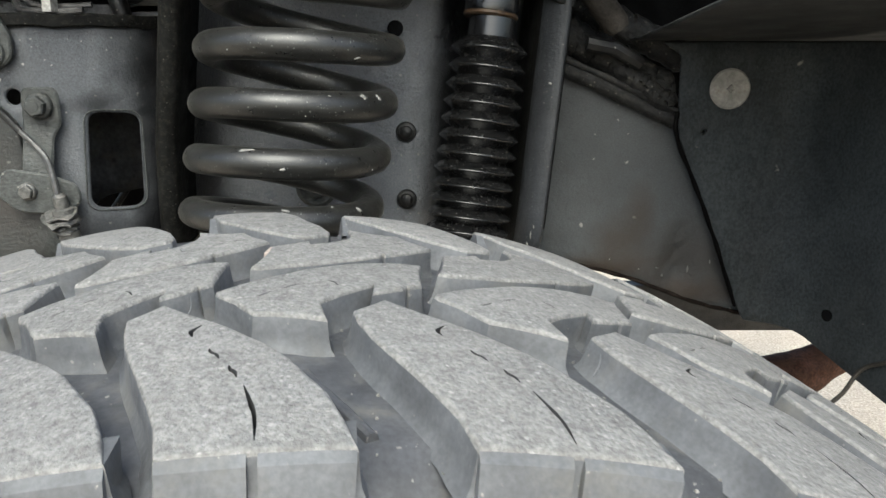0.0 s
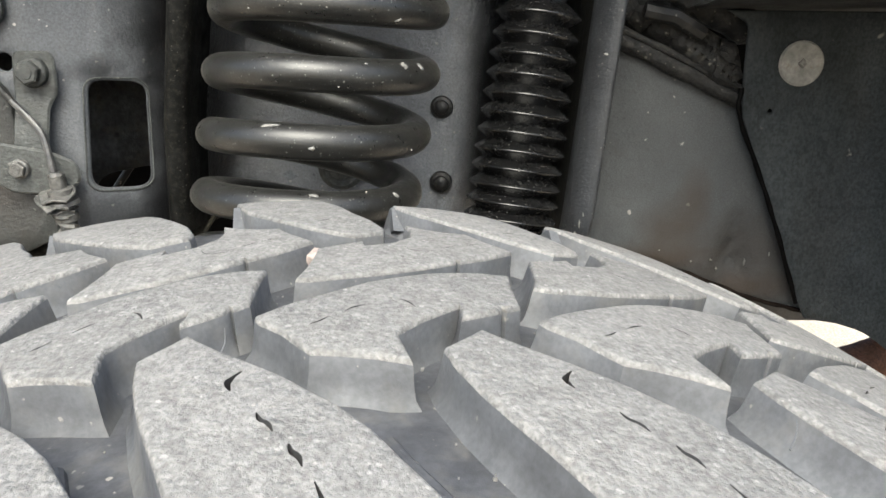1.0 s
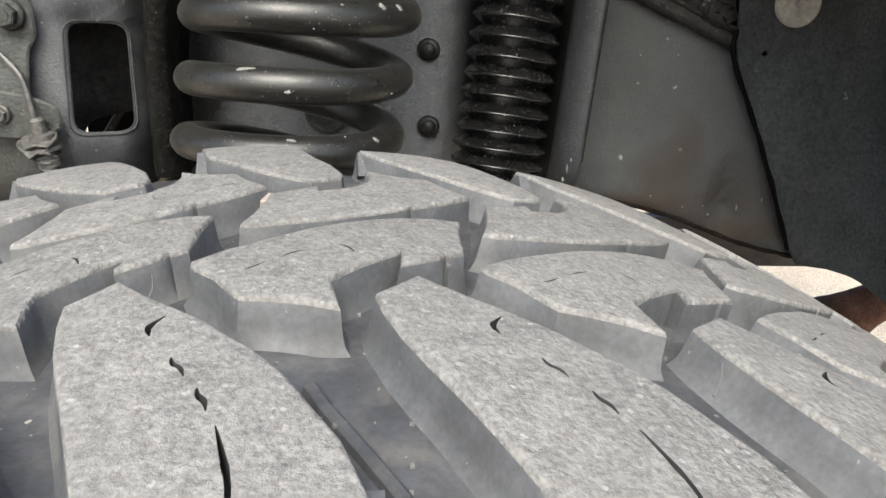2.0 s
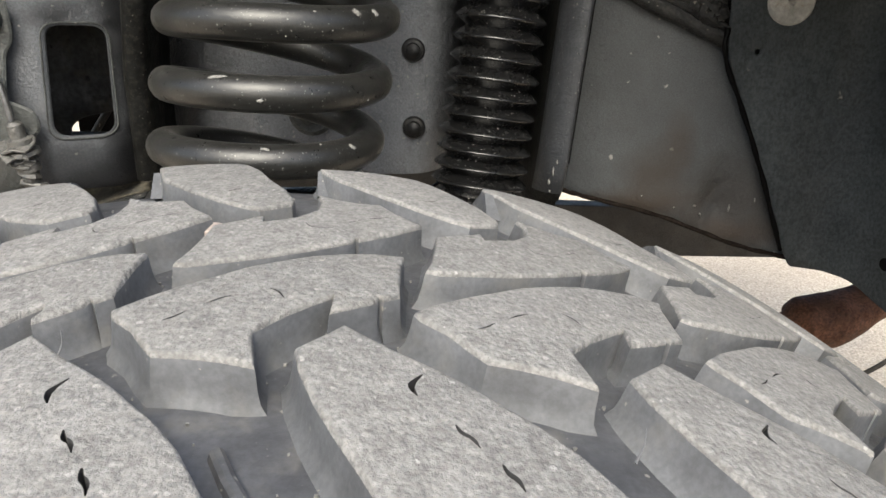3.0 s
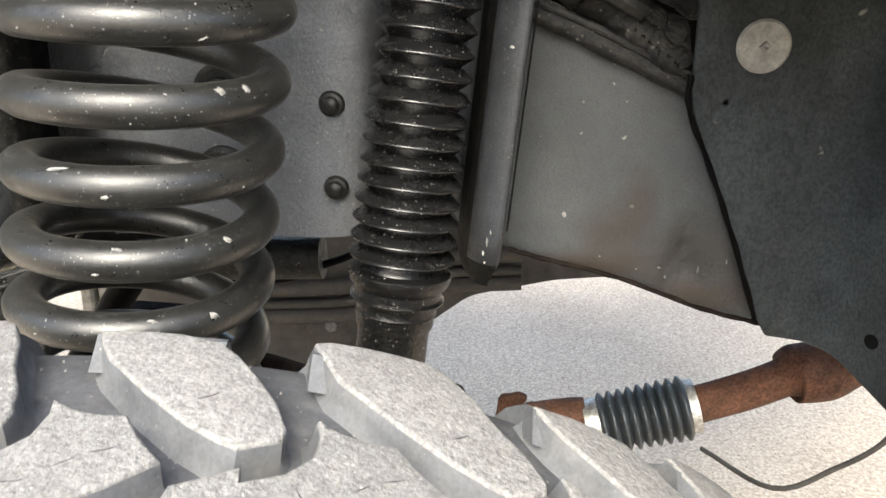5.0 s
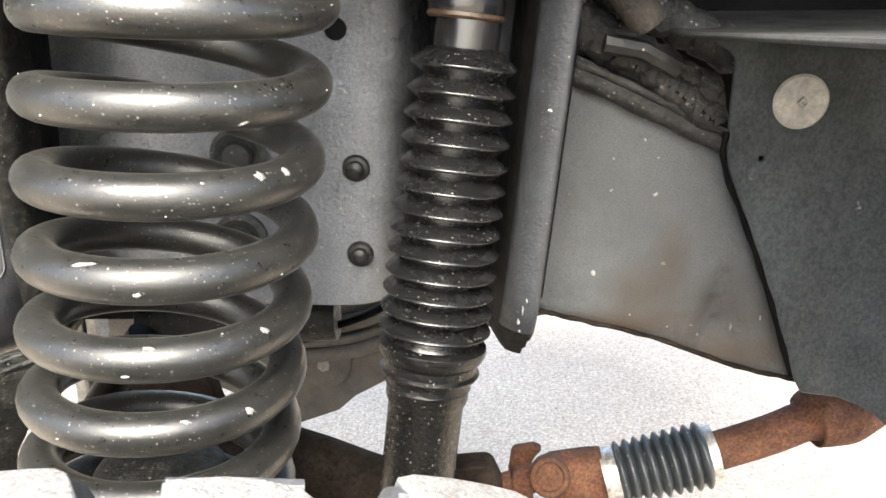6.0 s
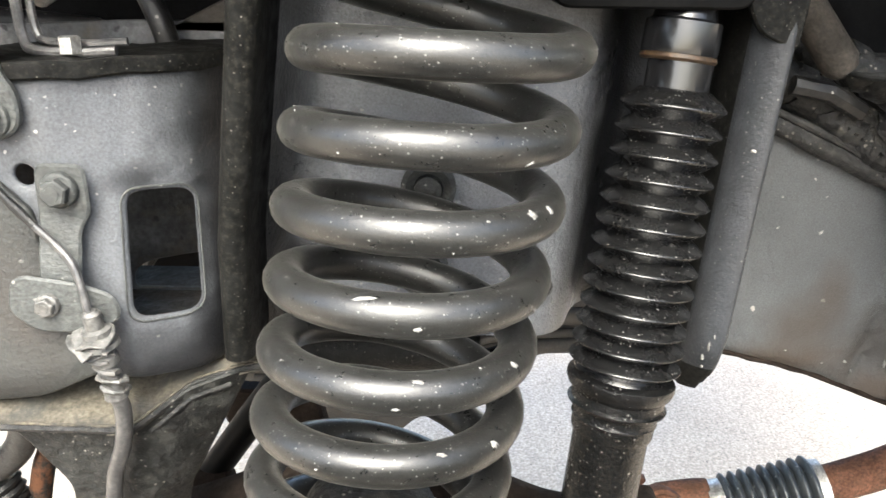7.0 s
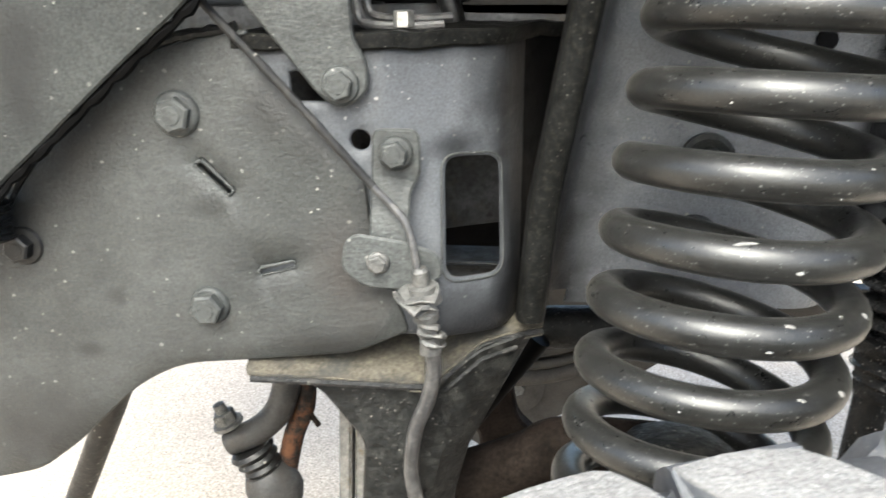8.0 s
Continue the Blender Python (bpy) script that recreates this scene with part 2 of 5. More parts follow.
# flat black standing for shade in holes, gaps and hollows, also for backing sheets
dark_void = material("unlit_black", (0.0035, 0.0035, 0.0038), 0.8, spec=0.05)
inner_grime = material("inner_rail_grime", (0.045, 0.0455, 0.046), 0.55, grain=(300.0, 0.3), blotch=(40.0, 0.4), bump=(300.0, 0.6, 0.0008),
                       dust=((0.075, 0.062, 0.042), 45.0, 0.52, 0.72, 0.6), specks=((0.02, 0.02, 0.02), 120.0, 0.5, 3.0), spec=0.35)
rust = material("rust", (0.064, 0.0290, 0.0170), 0.85, grain=(350.0, 0.4), blotch=(40.0, 0.35), bump=(260.0, 0.7, 0.0010),
                dust=((0.085, 0.050, 0.033), 60.0, 0.48, 0.75, 0.55), spec=0.2)
dark_rust = material("oily_dark_rust", (0.0095, 0.0072, 0.0060), 0.75, grain=(350.0, 0.4), blotch=(40.0, 0.4), bump=(260.0, 0.7, 0.0010), dust=((0.021, 0.0165, 0.013), 60.0, 0.5, 0.75, 0.5), spec=0.03)
arm_rust = material("patchy_rust", (0.012, 0.0105, 0.0095), 0.8, grain=(350.0, 0.4), blotch=(40.0, 0.4), bump=(260.0, 0.7, 0.0010), dust=((0.075, 0.034, 0.018), 70.0, 0.46, 0.60, 0.85), spec=0.1)
tan_mud = material("dried_mud_ledge", (0.050, 0.0445, 0.034), 0.9, grain=(400.0, 0.3), blotch=(60.0, 0.40),
                   bump=(250.0, 0.7, 0.0012), dust=((0.024, 0.024, 0.023), 45.0, 0.44, 0.62, 0.85), spec=0.2)
zinc = material("dull_zinc", (0.065, 0.0635, 0.060), 0.48, metal=0.25, blotch=(150.0, 0.4), bump=(500.0, 0.8, 0.0009),
                dust=((0.15, 0.14, 0.125), 220.0, 0.52, 0.72, 0.5), specks=((0.32, 0.31, 0.29), 420.0, 0.40, 6.0), spec=0.6)
washer_rust = material("washer_rust", (0.034, 0.020, 0.010), 0.5, grain=(350.0, 0.4), blotch=(140.0, 0.4), bump=(260.0, 0.7, 0.0006), spec=0.4)
chrome = material("shock_rod_chrome", (0.005, 0.005, 0.0055), 0.20, metal=0.0, spec=0.55, bump=(300.0, 0.05, 0.0002))
plated = material("plated_steel", (0.34, 0.335, 0.32), 0.42, metal=0.8, grain=(300.0, 0.3), blotch=(90.0, 0.3), dust=((0.10, 0.08, 0.06), 120.0, 0.52, 0.7, 0.5))
disc_paint = material("chalky_plug", (0.205, 0.198, 0.182), 0.85, grain=(300.0, 0.12), blotch=(90.0, 0.25),
                      dust=((0.16, 0.115, 0.055), 60.0, 0.55, 0.70, 0.7), bump=(400.0, 0.8, 0.0012))
hose_rubber = material("hose_rubber", (0.030, 0.0295, 0.030), 0.34, blotch=(60.0, 0.35), dust=(DUST, 120.0, 0.48, 0.74, 0.5), bump=(400.0, 0.5, 0.0006), spec=0.5)
bar_grey = material("sway_bar_paint", (0.021, 0.0205, 0.020), 0.5, blotch=(60.0, 0.4), dust=((0.045, 0.036, 0.028), 70.0, 0.5, 0.72, 0.6), bump=(400.0, 0.6, 0.0008), spec=0.3)
boot_grey = material("link_boot_rubber", (0.012, 0.0148, 0.0175), 0.45, dust=((0.05, 0.052, 0.055), 150.0, 0.5, 0.75, 0.4), specks=((0.2, 0.2, 0.2), 300.0, 0.4, 7.0))
concrete = material("concrete_paving", (0.395, 0.334, 0.264), 0.9, grain=(170.0, 0.30), blotch=(3.0, 0.08),
                    bump=(140.0, 0.5, 0.003), dust=((0.30, 0.252, 0.199), 100.0, 0.52, 0.64, 0.65), specks=((0.16, 0.137, 0.110), 170.0, 0.46, 4.0), spec=0.2)
under_grey = material("underbody_grey", (0.022, 0.0190, 0.0160), 0.8, grain=(500.0, 0.3), blotch=(50.0, 0.35), bump=(260.0, 0.9, 0.0014), dust=((0.045, 0.041, 0.035), 70.0, 0.5, 0.75, 0.5), spec=0.15)
under_black = material("underbody_black", (0.030, 0.0265, 0.0225), 0.75, blotch=(20.0, 0.3), dust=((0.05, 0.044, 0.036), 40.0, 0.5, 0.75, 0.4), spec=0.3)

# ---- mesh helpers ----


def mesh_of(name, bm, mats, smooth=True, angle=35.0):
    bm.normal_update()
    me = bpy.data.meshes.new(name)
    if smooth:
        for f in bm.faces:
            f.smooth = True
        for e in bm.edges:
            if len(e.link_faces) == 2 and e.calc_face_angle(0.0) > radians(angle):
                e.smooth = False
    bm.to_mesh(me)
    bm.free()
    for m in mats if isinstance(mats, (list, tuple)) else [mats]:
        me.materials.append(m)
    return me


def part(name, bm, mat, parent, label="", smooth=True, angle=35.0):
    ob = new(name, mesh_of(name, bm, mat, smooth, angle))
    ob.parent = parent
    if label:
        ob["label"] = label
    return ob


def thing(name, at, label, category, group="", kind=""):
    ob = new(name)
    ob.empty_display_size = 0.02
    ob.location = at
    return tagged(ob, label, category, group, kind)


def local(bm, parent):
    """World coordinates into those of an unturned parent."""
    bmesh.ops.translate(bm, verts=bm.verts, vec=-parent.location)
    return bm


def rounded(corners, radius, steps=5):
    """A polygon with its corners rounded; radius is one number or one per corner."""
    out, count = [], len(corners)
    for i in range(count):
        p, a, b = Vector(corners[i]), Vector(corners[i - 1]), Vector(corners[(i + 1) % count])
        r = radius[i] if isinstance(radius, (list, tuple)) else radius
        u, v = a - p, b - p
        r = min(r, u.length * 0.45, v.length * 0.45)
        if r < 1e-5:
            out.append(p)
            continue
        s, e = p + u.normalized() * r, p + v.normalized() * r
        for k in range(steps + 1):
            f = k / steps
            out.append((1 - f) ** 2 * s + 2 * f * (1 - f) * p + f * f * e)
    return out


def disc_loop(x, z, r, n=20):
    return [Vector((x + r * math.cos(2 * math.pi * k / n), z + r * math.sin(2 * math.pi * k / n))) for k in range(n)]


def slab(outline, thick, holes=(), place=None, edge=0.0012, split=0.0):
    """A plate from an outline in x and z, its face at depth 0 and its back at thick; edges chamfered, holes go through.
    place(x, depth, z) bends it into the world."""
    bm = bmesh.new()

    def area(loop):
        return sum(a[0] * b[1] - b[0] * a[1] for a, b in zip(loop, loop[1:] + loop[:1]))

    def finer(loop):
        if not split:
            return loop
        out = []
        for a, b in zip(loop, loop[1:] + loop[:1]):
            k = max(1, math.ceil((b - a).length / split))
            out += [a + (b - a) * (i / k) for i in range(k)]
        return out

    def inset(loop, d):
        out = []
        for i, p in enumerate(loop):
            t = (loop[(i + 1) % len(loop)] - loop[i - 1])
            t = t.normalized() if t.length > 1e-9 else Vector((1, 0))
            out.append(p + Vector((-t.y, t.x)) * d)
        return out

    put = place or (lambda x, d, z: (x, d, z))
    loops = []
    for n, loop in enumerate([outline, *holes]):
        loop = finer([Vector(p) for p in loop])
        if (area(loop) > 0) != (n == 0):
            loop = loop[::-1]
        rings = [inset(loop, edge), loop, loop, inset(loop, edge)]
        depths = [0.0, edge, thick - edge, thick]
        loops.append([[(p, d) for p in ring] for ring, d in zip(rings, depths)])
    fronts, backs = [], []
    for rings in loops:
        made = []
        for ring in rings:
            row = []
            for p, d in ring:
                v = bm.verts.new((p.x, d, p.y))
                row.append(v)
            made.append(row)
        for a, b in zip(made, made[1:]):
            for i in range(len(a)):
                j = (i + 1) % len(a)
                bm.faces.new((a[i], a[j], b[j], b[i]))
        fronts.append(made[0])
        backs.append(made[-1])
    for rows in (fronts, backs):
        edges = []
        for row in rows:
            for i in range(len(row)):
                edges.append(bm.edges.get((row[i], row[(i + 1) % len(row)])))
        bmesh.ops.triangle_fill(bm, edges=edges, use_beauty=True)
    if split:
        for _ in range(6):
            long = [e for e in bm.edges if e.calc_length() > split * 1.8]
            if not long:
                break
            bmesh.ops.subdivide_edges(bm, edges=long, cuts=1)
            bmesh.ops.triangulate(bm, faces=[f for f in bm.faces if len(f.verts) > 4])
            flat_faces = [f for f in bm.faces if len(f.verts) == 3]
            inner_edges = [e for e in {e for f in flat_faces for e in f.edges} if len(e.link_faces) == 2 and all(len(f.verts) == 3 for f in e.link_faces) and e.calc_face_angle(0.0) < 0.01]
            bmesh.ops.beautify_fill(bm, faces=flat_faces, edges=inner_edges)
    for v in bm.verts:
        v.co = Vector(put(v.co.x, v.co.y, v.co.z))
    bmesh.ops.recalc_face_normals(bm, faces=bm.faces)
    return bm


def smooth_path(points, steps=8):
    pts = [Vector(p) for p in points]
    pts = [pts[0] * 2 - pts[1], *pts, pts[-1] * 2 - pts[-2]]
    out = []
    for a, b, c, d in zip(pts, pts[1:], pts[2:], pts[3:]):
        for k in range(steps):
            t = k / steps
            out.append(0.5 * (2 * b + (c - a) * t + (2 * a - 5 * b + 4 * c - d) * t * t + (3 * b - a - 3 * c + d) * t ** 3))
    out.append(pts[-2])
    return out


def sweep(points, radius, sides=14, bm=None, flat=1.0):
    """A closed round bar along a path; radius is a number or a function of the share of the way."""
    bm = bm or bmesh.new()
    pts = [Vector(p) for p in points]
    side = None
    rows = []
    for i, p in enumerate(pts):
        t = (pts[min(i + 1, len(pts) - 1)] - pts[max(i - 1, 0)]).normalized()
        if side is None:
            side = t.orthogonal().normalized()
        side = (side - t * side.dot(t)).normalized()
        up = t.cross(side)
        r = radius(i / (len(pts) - 1)) if callable(radius) else radius
        rows.append([bm.verts.new(p + (side * math.cos(2 * math.pi * k / sides) + up * flat * math.sin(2 * math.pi * k / sides)) * r) for k in range(sides)])
    for a, b in zip(rows, rows[1:]):
        for k in range(sides):
            j = (k + 1) % sides
            bm.faces.new((a[k], a[j], b[j], b[k]))
    bm.faces.new(rows[0][::-1])
    bm.faces.new(rows[-1])
    return bm


def lathe(profile, segs=32, bm=None):
    """Turned body: profile rows of radius and height round z; open ends are closed."""
    bm = bm or bmesh.new()
    rows = [[bm.verts.new((r * math.cos(2 * math.pi * k / segs), r * math.sin(2 * math.pi * k / segs), z)) for k in range(segs)] for r, z in profile]
    for a, b in zip(rows, rows[1:]):
        for k in range(segs):
            j = (k + 1) % segs
            bm.faces.new((a[k], a[j], b[j], b[k]))
    bm.faces.new(rows[0][::-1])
    bm.faces.new(rows[-1])
    bmesh.ops.recalc_face_normals(bm, faces=bm.faces)
    return bm


def along(base, axis):
    """The turn that takes z to axis, at base."""
    return Matrix.Translation(base) @ Vector(axis).to_track_quat("Z", "Y").to_matrix().to_4x4()


def turned(profile, base, axis, segs=32):
    bm = lathe(profile, segs)
    bmesh.ops.transform(bm, matrix=along(base, axis), verts=bm.verts)
    return bm


def hexagon(r, z0, z1, bm=None, chamfer=0.12):
    return lathe([(r * 0.5, z0), (r, z0), (r, z1 - r * chamfer), (r * 0.86, z1), (r * 0.3, z1)], 6, bm)


def bolt(parent, at, axis=(0, -1, 0), r=0.0105, tall=0.010, mat=None, label="", name="bolt", spin=0.3, washer=1.45):
    """A hexagon head with a raised centre, and under it its round flange."""
    bm = hexagon(r, r * 0.3, tall)
    lathe([(r * 0.2, tall - 0.0004), (r * 0.55, tall - 0.0004), (r * 0.5, tall + r * 0.05), (r * 0.1, tall + r * 0.05)], 16, bm)
    bmesh.ops.rotate(bm, verts=bm.verts, matrix=Matrix.Rotation(spin, 3, "Z"))
    bmesh.ops.transform(bm, matrix=along(at, axis), verts=bm.verts)
    head = part(name, local(bm, parent), mat or plate_paint, parent, label)
    bm = lathe([(r * 0.3, -0.002), (r * washer, -0.002), (r * washer, r * 0.12), (r * washer * 0.93, r * 0.26), (r * 1.02, r * 0.34), (r * 0.3, r * 0.34)], 28)
    bmesh.ops.transform(bm, matrix=along(at, axis), verts=bm.verts)
    part("washer", local(bm, parent), mat or plate_paint, head)
    return head


# ---- ground and what closes the place overhead ----
GROUND = 0.043
bm = bmesh.new()
bmesh.ops.create_grid(bm, x_segments=8, y_segments=8, size=400)
bmesh.ops.translate(bm, verts=bm.verts, vec=(0, 0, GROUND))
ob = new("ground", mesh_of("ground", bm, concrete))
tagged(ob, "pale sunlit concrete paving with fine aggregate", "ground", kind="structure")

# unseen sheet added to keep sky light off the parts below
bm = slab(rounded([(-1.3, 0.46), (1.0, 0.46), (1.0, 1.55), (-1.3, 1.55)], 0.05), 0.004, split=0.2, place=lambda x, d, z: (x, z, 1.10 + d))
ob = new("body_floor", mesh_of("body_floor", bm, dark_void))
tagged(ob, "unseen black sheet overhead that blocks sky light, in place of the body", "vehicle body", kind="structure")

# ---- tyre ----
TYRE_X, TYRE_Y, TYRE_R, DEPTH = -0.0583, 0.2403, 0.4100, 0.0108
STEER = 0.175
tyre = thing("tyre", (TYRE_X, TYRE_Y, GROUND), "dusty grey off-road tyre with deep worn tread blocks, steered slightly", "tyre")
tyre.rotation_euler = (0, 0, STEER)


def crown(v):
    d = (v - 0.2555) / 0.11
    return TYRE_R - 0.0030 * d * d - 0.0012 * d ** 6


def on_tyre(u, v, h):
    """Millimetres round the tyre and metres across it, h above the tread's floor."""
    r, a = crown(v) - DEPTH + h, u / 1000 / TYRE_R
    return Vector((r * math.sin(a), v - TYRE_Y, r * math.cos(a)))


def carcass():
    bm = bmesh.new()
    prof = [(0.152, 0.215), (0.130, 0.232), (0.114, 0.270), (0.112, 0.310), (0.120, 0.345), (0.130, 0.372), (0.142, 0.3840)]
    prof += [(v, crown(v) - DEPTH) for v in (0.155, 0.175, 0.2, 0.225, 0.25, 0.275, 0.3, 0.325, 0.350, 0.364)]
    prof += [(0.377, 0.3800), (0.388, 0.368), (0.397, 0.345), (0.404, 0.310), (0.402, 0.270), (0.386, 0.232), (0.364, 0.215)]
    prof += [(0.359, 0.205), (0.157, 0.205)]
    n = 180
    rows = [[bm.verts.new((r * math.sin(2 * math.pi * k / n), v - TYRE_Y, r * math.cos(2 * math.pi * k / n))) for k in range(n)] for v, r in prof]
    for a, b in zip(rows, rows[1:] + rows[:1]):
        for k in range(n):
            j = (k + 1) % n
            bm.faces.new((a[k], a[j], b[j], b[k]))
    bmesh.ops.recalc_face_normals(bm, faces=bm.faces)
    bmesh.ops.translate(bm, verts=bm.verts, vec=(0, 0, TYRE_R))
    return bm


part("carcass", carcass(), floor_rubber, tyre, "grey moulded rubber casing", angle=60)


def block_mesh(name, outline, scale, slits=(), rise=DEPTH, flare=1.9):
    """A tread block: flared foot, upright sides, worn top with a soft edge, and thin slits cut into the top."""
    loop = [Vector((u * scale, v * 1000)) for u, v in outline]
    fine = []
    for a, b in zip(loop, loop[1:] + loop[:1]):
        k = max(1, round((b - a).length / 5.0))
        fine += [a + (b - a) * (i / k) for i in range(k)]
    turn = sum(a.x * b.y - b.x * a.y for a, b in zip(fine, fine[1:] + fine[:1]))
    if turn < 0:
        fine.reverse()
    n = len(fine)

    def inset(d):
        out = []
        for i in range(n):
            t = (fine[(i + 1) % n] - fine[i - 1]).normalized()
            out.append(fine[i] + Vector((-t.y, t.x)) * d)
        return out

    bm = bmesh.new()
    levels = ((inset(-flare * 2.0), -0.0016), (inset(-flare * 1.15), 0.0007), (inset(-flare * 0.65), 0.0020), (inset(-flare * 0.3), rise * 0.45), (fine, rise - 0.0013), (inset(0.3), rise - 0.0005), (inset(0.7), rise - 0.0001), (inset(1.3), rise))
    rows = [[bm.verts.new(on_tyre(p.x, p.y / 1000, h)) for p in ring] for ring, h in levels]
    for k, (a, b) in enumerate(zip(rows, rows[1:])):
        for i in range(n):
            j = (i + 1) % n
            f = bm.faces.new((a[i], a[j], b[j], b[i]))
            f.material_index = 1 if k < 4 else 0
    edges = [bm.edges.get((rows[-1][i], rows[-1][(i + 1) % n])) for i in range(n)]
    for path, wide in slits:
        pts = [p.xy for p in smooth_path([(u * scale, v * 1000, 0) for u, v in path], 3)]
        rng_ = random.Random(int(path[0][0] * 10))
        left, right = [], []
        for i, p in enumerate(pts):
            t = (pts[min(i + 1, len(pts) - 1)] - pts[max(i - 1, 0)]).normalized()
            w = wide * (0.06 + 0.40 * math.sin(math.pi * (i + 0.3) / (len(pts) - 0.4)) * rng_.uniform(0.75, 1.15))
            left.append(p + Vector((-t.y, t.x)) * w)
            right.append(p - Vector((-t.y, t.x)) * w)
        ring = left + right[::-1]
        top = [bm.verts.new(on_tyre(p.x, p.y / 1000, rise)) for p in ring]
        low = [bm.verts.new(on_tyre(p.x, p.y / 1000, rise - 0.006)) for p in ring]
        for i in range(len(ring)):
            j = (i + 1) % len(ring)
            f = bm.faces.new((top[i], low[i], low[j], top[j]))
            f.material_index = 2
            edges.append(bm.edges.get((top[i], top[j])))
        f = bm.faces.new(low)
        f.material_index = 2
    had = set(bm.faces)
    bmesh.ops.triangle_fill(bm, edges=edges, use_beauty=True)
    for f in bm.faces:
        if f not in had:
            f.material_index = 0
            f.normal_update()
            if f.normal.z < 0:
                f.normal_flip()
    bmesh.ops.recalc_face_normals(bm, faces=[f for f in bm.faces if f.material_index != 2])
    return mesh_of(name, bm, [tread_worn, tread_side, slit_dark], angle=40)


# one pitch of the pattern, 65.6 mm long: millimetres round the tyre from the pitch's start, metres across it
PITCH = 65.6
INNER = [(0.5, .231), (6.4, .237), (12.5, .242), (20, .2475), (27.5, .2535), (35.5, .258), (43.5, .262), (51, .2642), (60, .2658), (68, .265), (66.4, .2577), (65.2, .247),
         (64.5, .2398), (60.4, .2371), (59.4, .2384), (58.6, .2359), (47.5, .2292), (48.6, .2378), (44.5, .2340), (38, .2277), (31.5, .2197), (32.4, .2117), (33, .205), (26, .2078),
         (18.5, .2098), (12.5, .2107), (10, .215), (6.5, .222), (1.6, .228)]
OUTER = [(9.3, .257), (11.9, .266), (13.9, .2755), (15.4, .2855), (29.4, .2944), (29.6, .2888), (38.5, .2938), (44.6, .302), (46, .3115), (45.1, .3183), (51, .3143), (57, .3122), (65, .312),
         (69, .304), (76.3, .2943), (66.5, .2842), (56.4, .2765), (55.4, .2778), (54.6, .2752), (44, .2682), (32, .262), (22, .2588), (13, .2563)]
LUG = [(50.6, .2227), (40.3, .2118), (41.4, .2035), (44.3, .1925), (47.8, .1827), (52, .1725), (56, .162), (60, .151), (62, .139), (109.5, .139), (107, .149), (103, .161), (98, .1695),
       (92.5, .1795), (86.3, .1878), (80.5, .1937), (74.5, .2003), (67, .207), (60.5, .2125)]
EDGE = [(45.5, .3595), (48.5, .350), (52.2, .3421), (61.5, .330), (67.5, .3225), (78.7, .3107), (87, .3045), (92.8, .3017), (103.5, .3073), (104.5, .312), (101, .3245), (95, .3365), (88, .349),
        (82, .3565), (70, .3605), (61, .3612)]
# every other block of the far row reaches further over the shoulder
EDGE_LONG = [(45.5, .3660), (48.5, .355), (52.2, .3421), *EDGE[3:12], (90, .352), (86, .360), (83, .3655), (78.5, .3688), (70, .3698), (60, .3700), (50, .3692)]
INNER_SLITS = [([(12.5, .2244), (14.8, .2262), (16.9, .2287)], 0.6), ([(20.6, .2321), (23.2, .2346), (25.7, .2362)], 0.6), ([(33.8, .2402), (35.9, .2384), (37.4, .2348)], 0.7)]
OUTER_SLITS = [([(41.2, .2891), (42.2, .2860), (43.8, .2844), (48.4, .2848), (50.9, .2868)], 0.5), ([(53, .2892), (57.7, .2937)], 0.4), ([(59, .2952), (62.5, .2965), (66.2, .2984)], 0.5)]
LUG_SLITS = [([(65.4, .2027), (63.2, .1996), (62.7, .1975), (63.5, .1948)], 1.5), ([(69.5, .1862), (70.3, .1838), (71.9, .1824), (73.0, .1796)], 1.3), ([(76.1, .1757), (76.6, .1735), (78.0, .1716), (78.6, .1690)], 1.4),
             ([(80.8, .165), (82.9, .1575), (84.4, .1509), (84.8, .1425)], 1.3)]
EDGE_SLITS = [([(80, .3215), (82.5, .3232), (83.5, .3240), (85.5, .3262)], 0.7)]


def shoulder_lug(scale):
    """Where a lug runs down over the near shoulder onto the sidewall, split by its slit."""
    bm = bmesh.new()
    for u0, u1, u2, u3 in ((61.6, 83.8, 84.0, 62.6), (85.0, 109.8, 107.5, 85.2)):
        rows = []
        for v_out, r, f in ((0.1395, crown(0.1395) - 0.0005, 0.0), (0.1372, crown(0.1395) - 0.0026, 0.04), (0.1310, 0.380, 0.35), (0.1195, 0.350, 0.7), (0.1105, 0.322, 1.0), (0.1125, 0.318, 1.0)):
            a, b = (u0 + (u3 - u0) * f) * scale, (u1 + (u2 - u1) * f) * scale
            row = []
            for u, v in ((a, v_out + 0.012), (a + 0.6, v_out), ((a + b) / 2, v_out), (b - 0.6, v_out), (b, v_out + 0.012)):
                g = u / 1000 / TYRE_R
                row.append(bm.verts.new((r * math.sin(g), v - TYRE_Y, r * math.cos(g))))
            rows.append(row)
        for p, q in zip(rows, rows[1:]):
            for i in range(4):
                bm.faces.new((p[i], p[i + 1], q[i + 1], q[i]))
        bm.faces.new(rows[0])
        bm.faces.new(rows[-1][::-1])
        bm.faces.new([r[0] for r in rows])
        bm.faces.new([r[-1] for r in rows][::-1])
    bmesh.ops.recalc_face_normals(bm, faces=bm.faces)
    return mesh_of("shoulder_lug", bm, tread_side, angle=30)


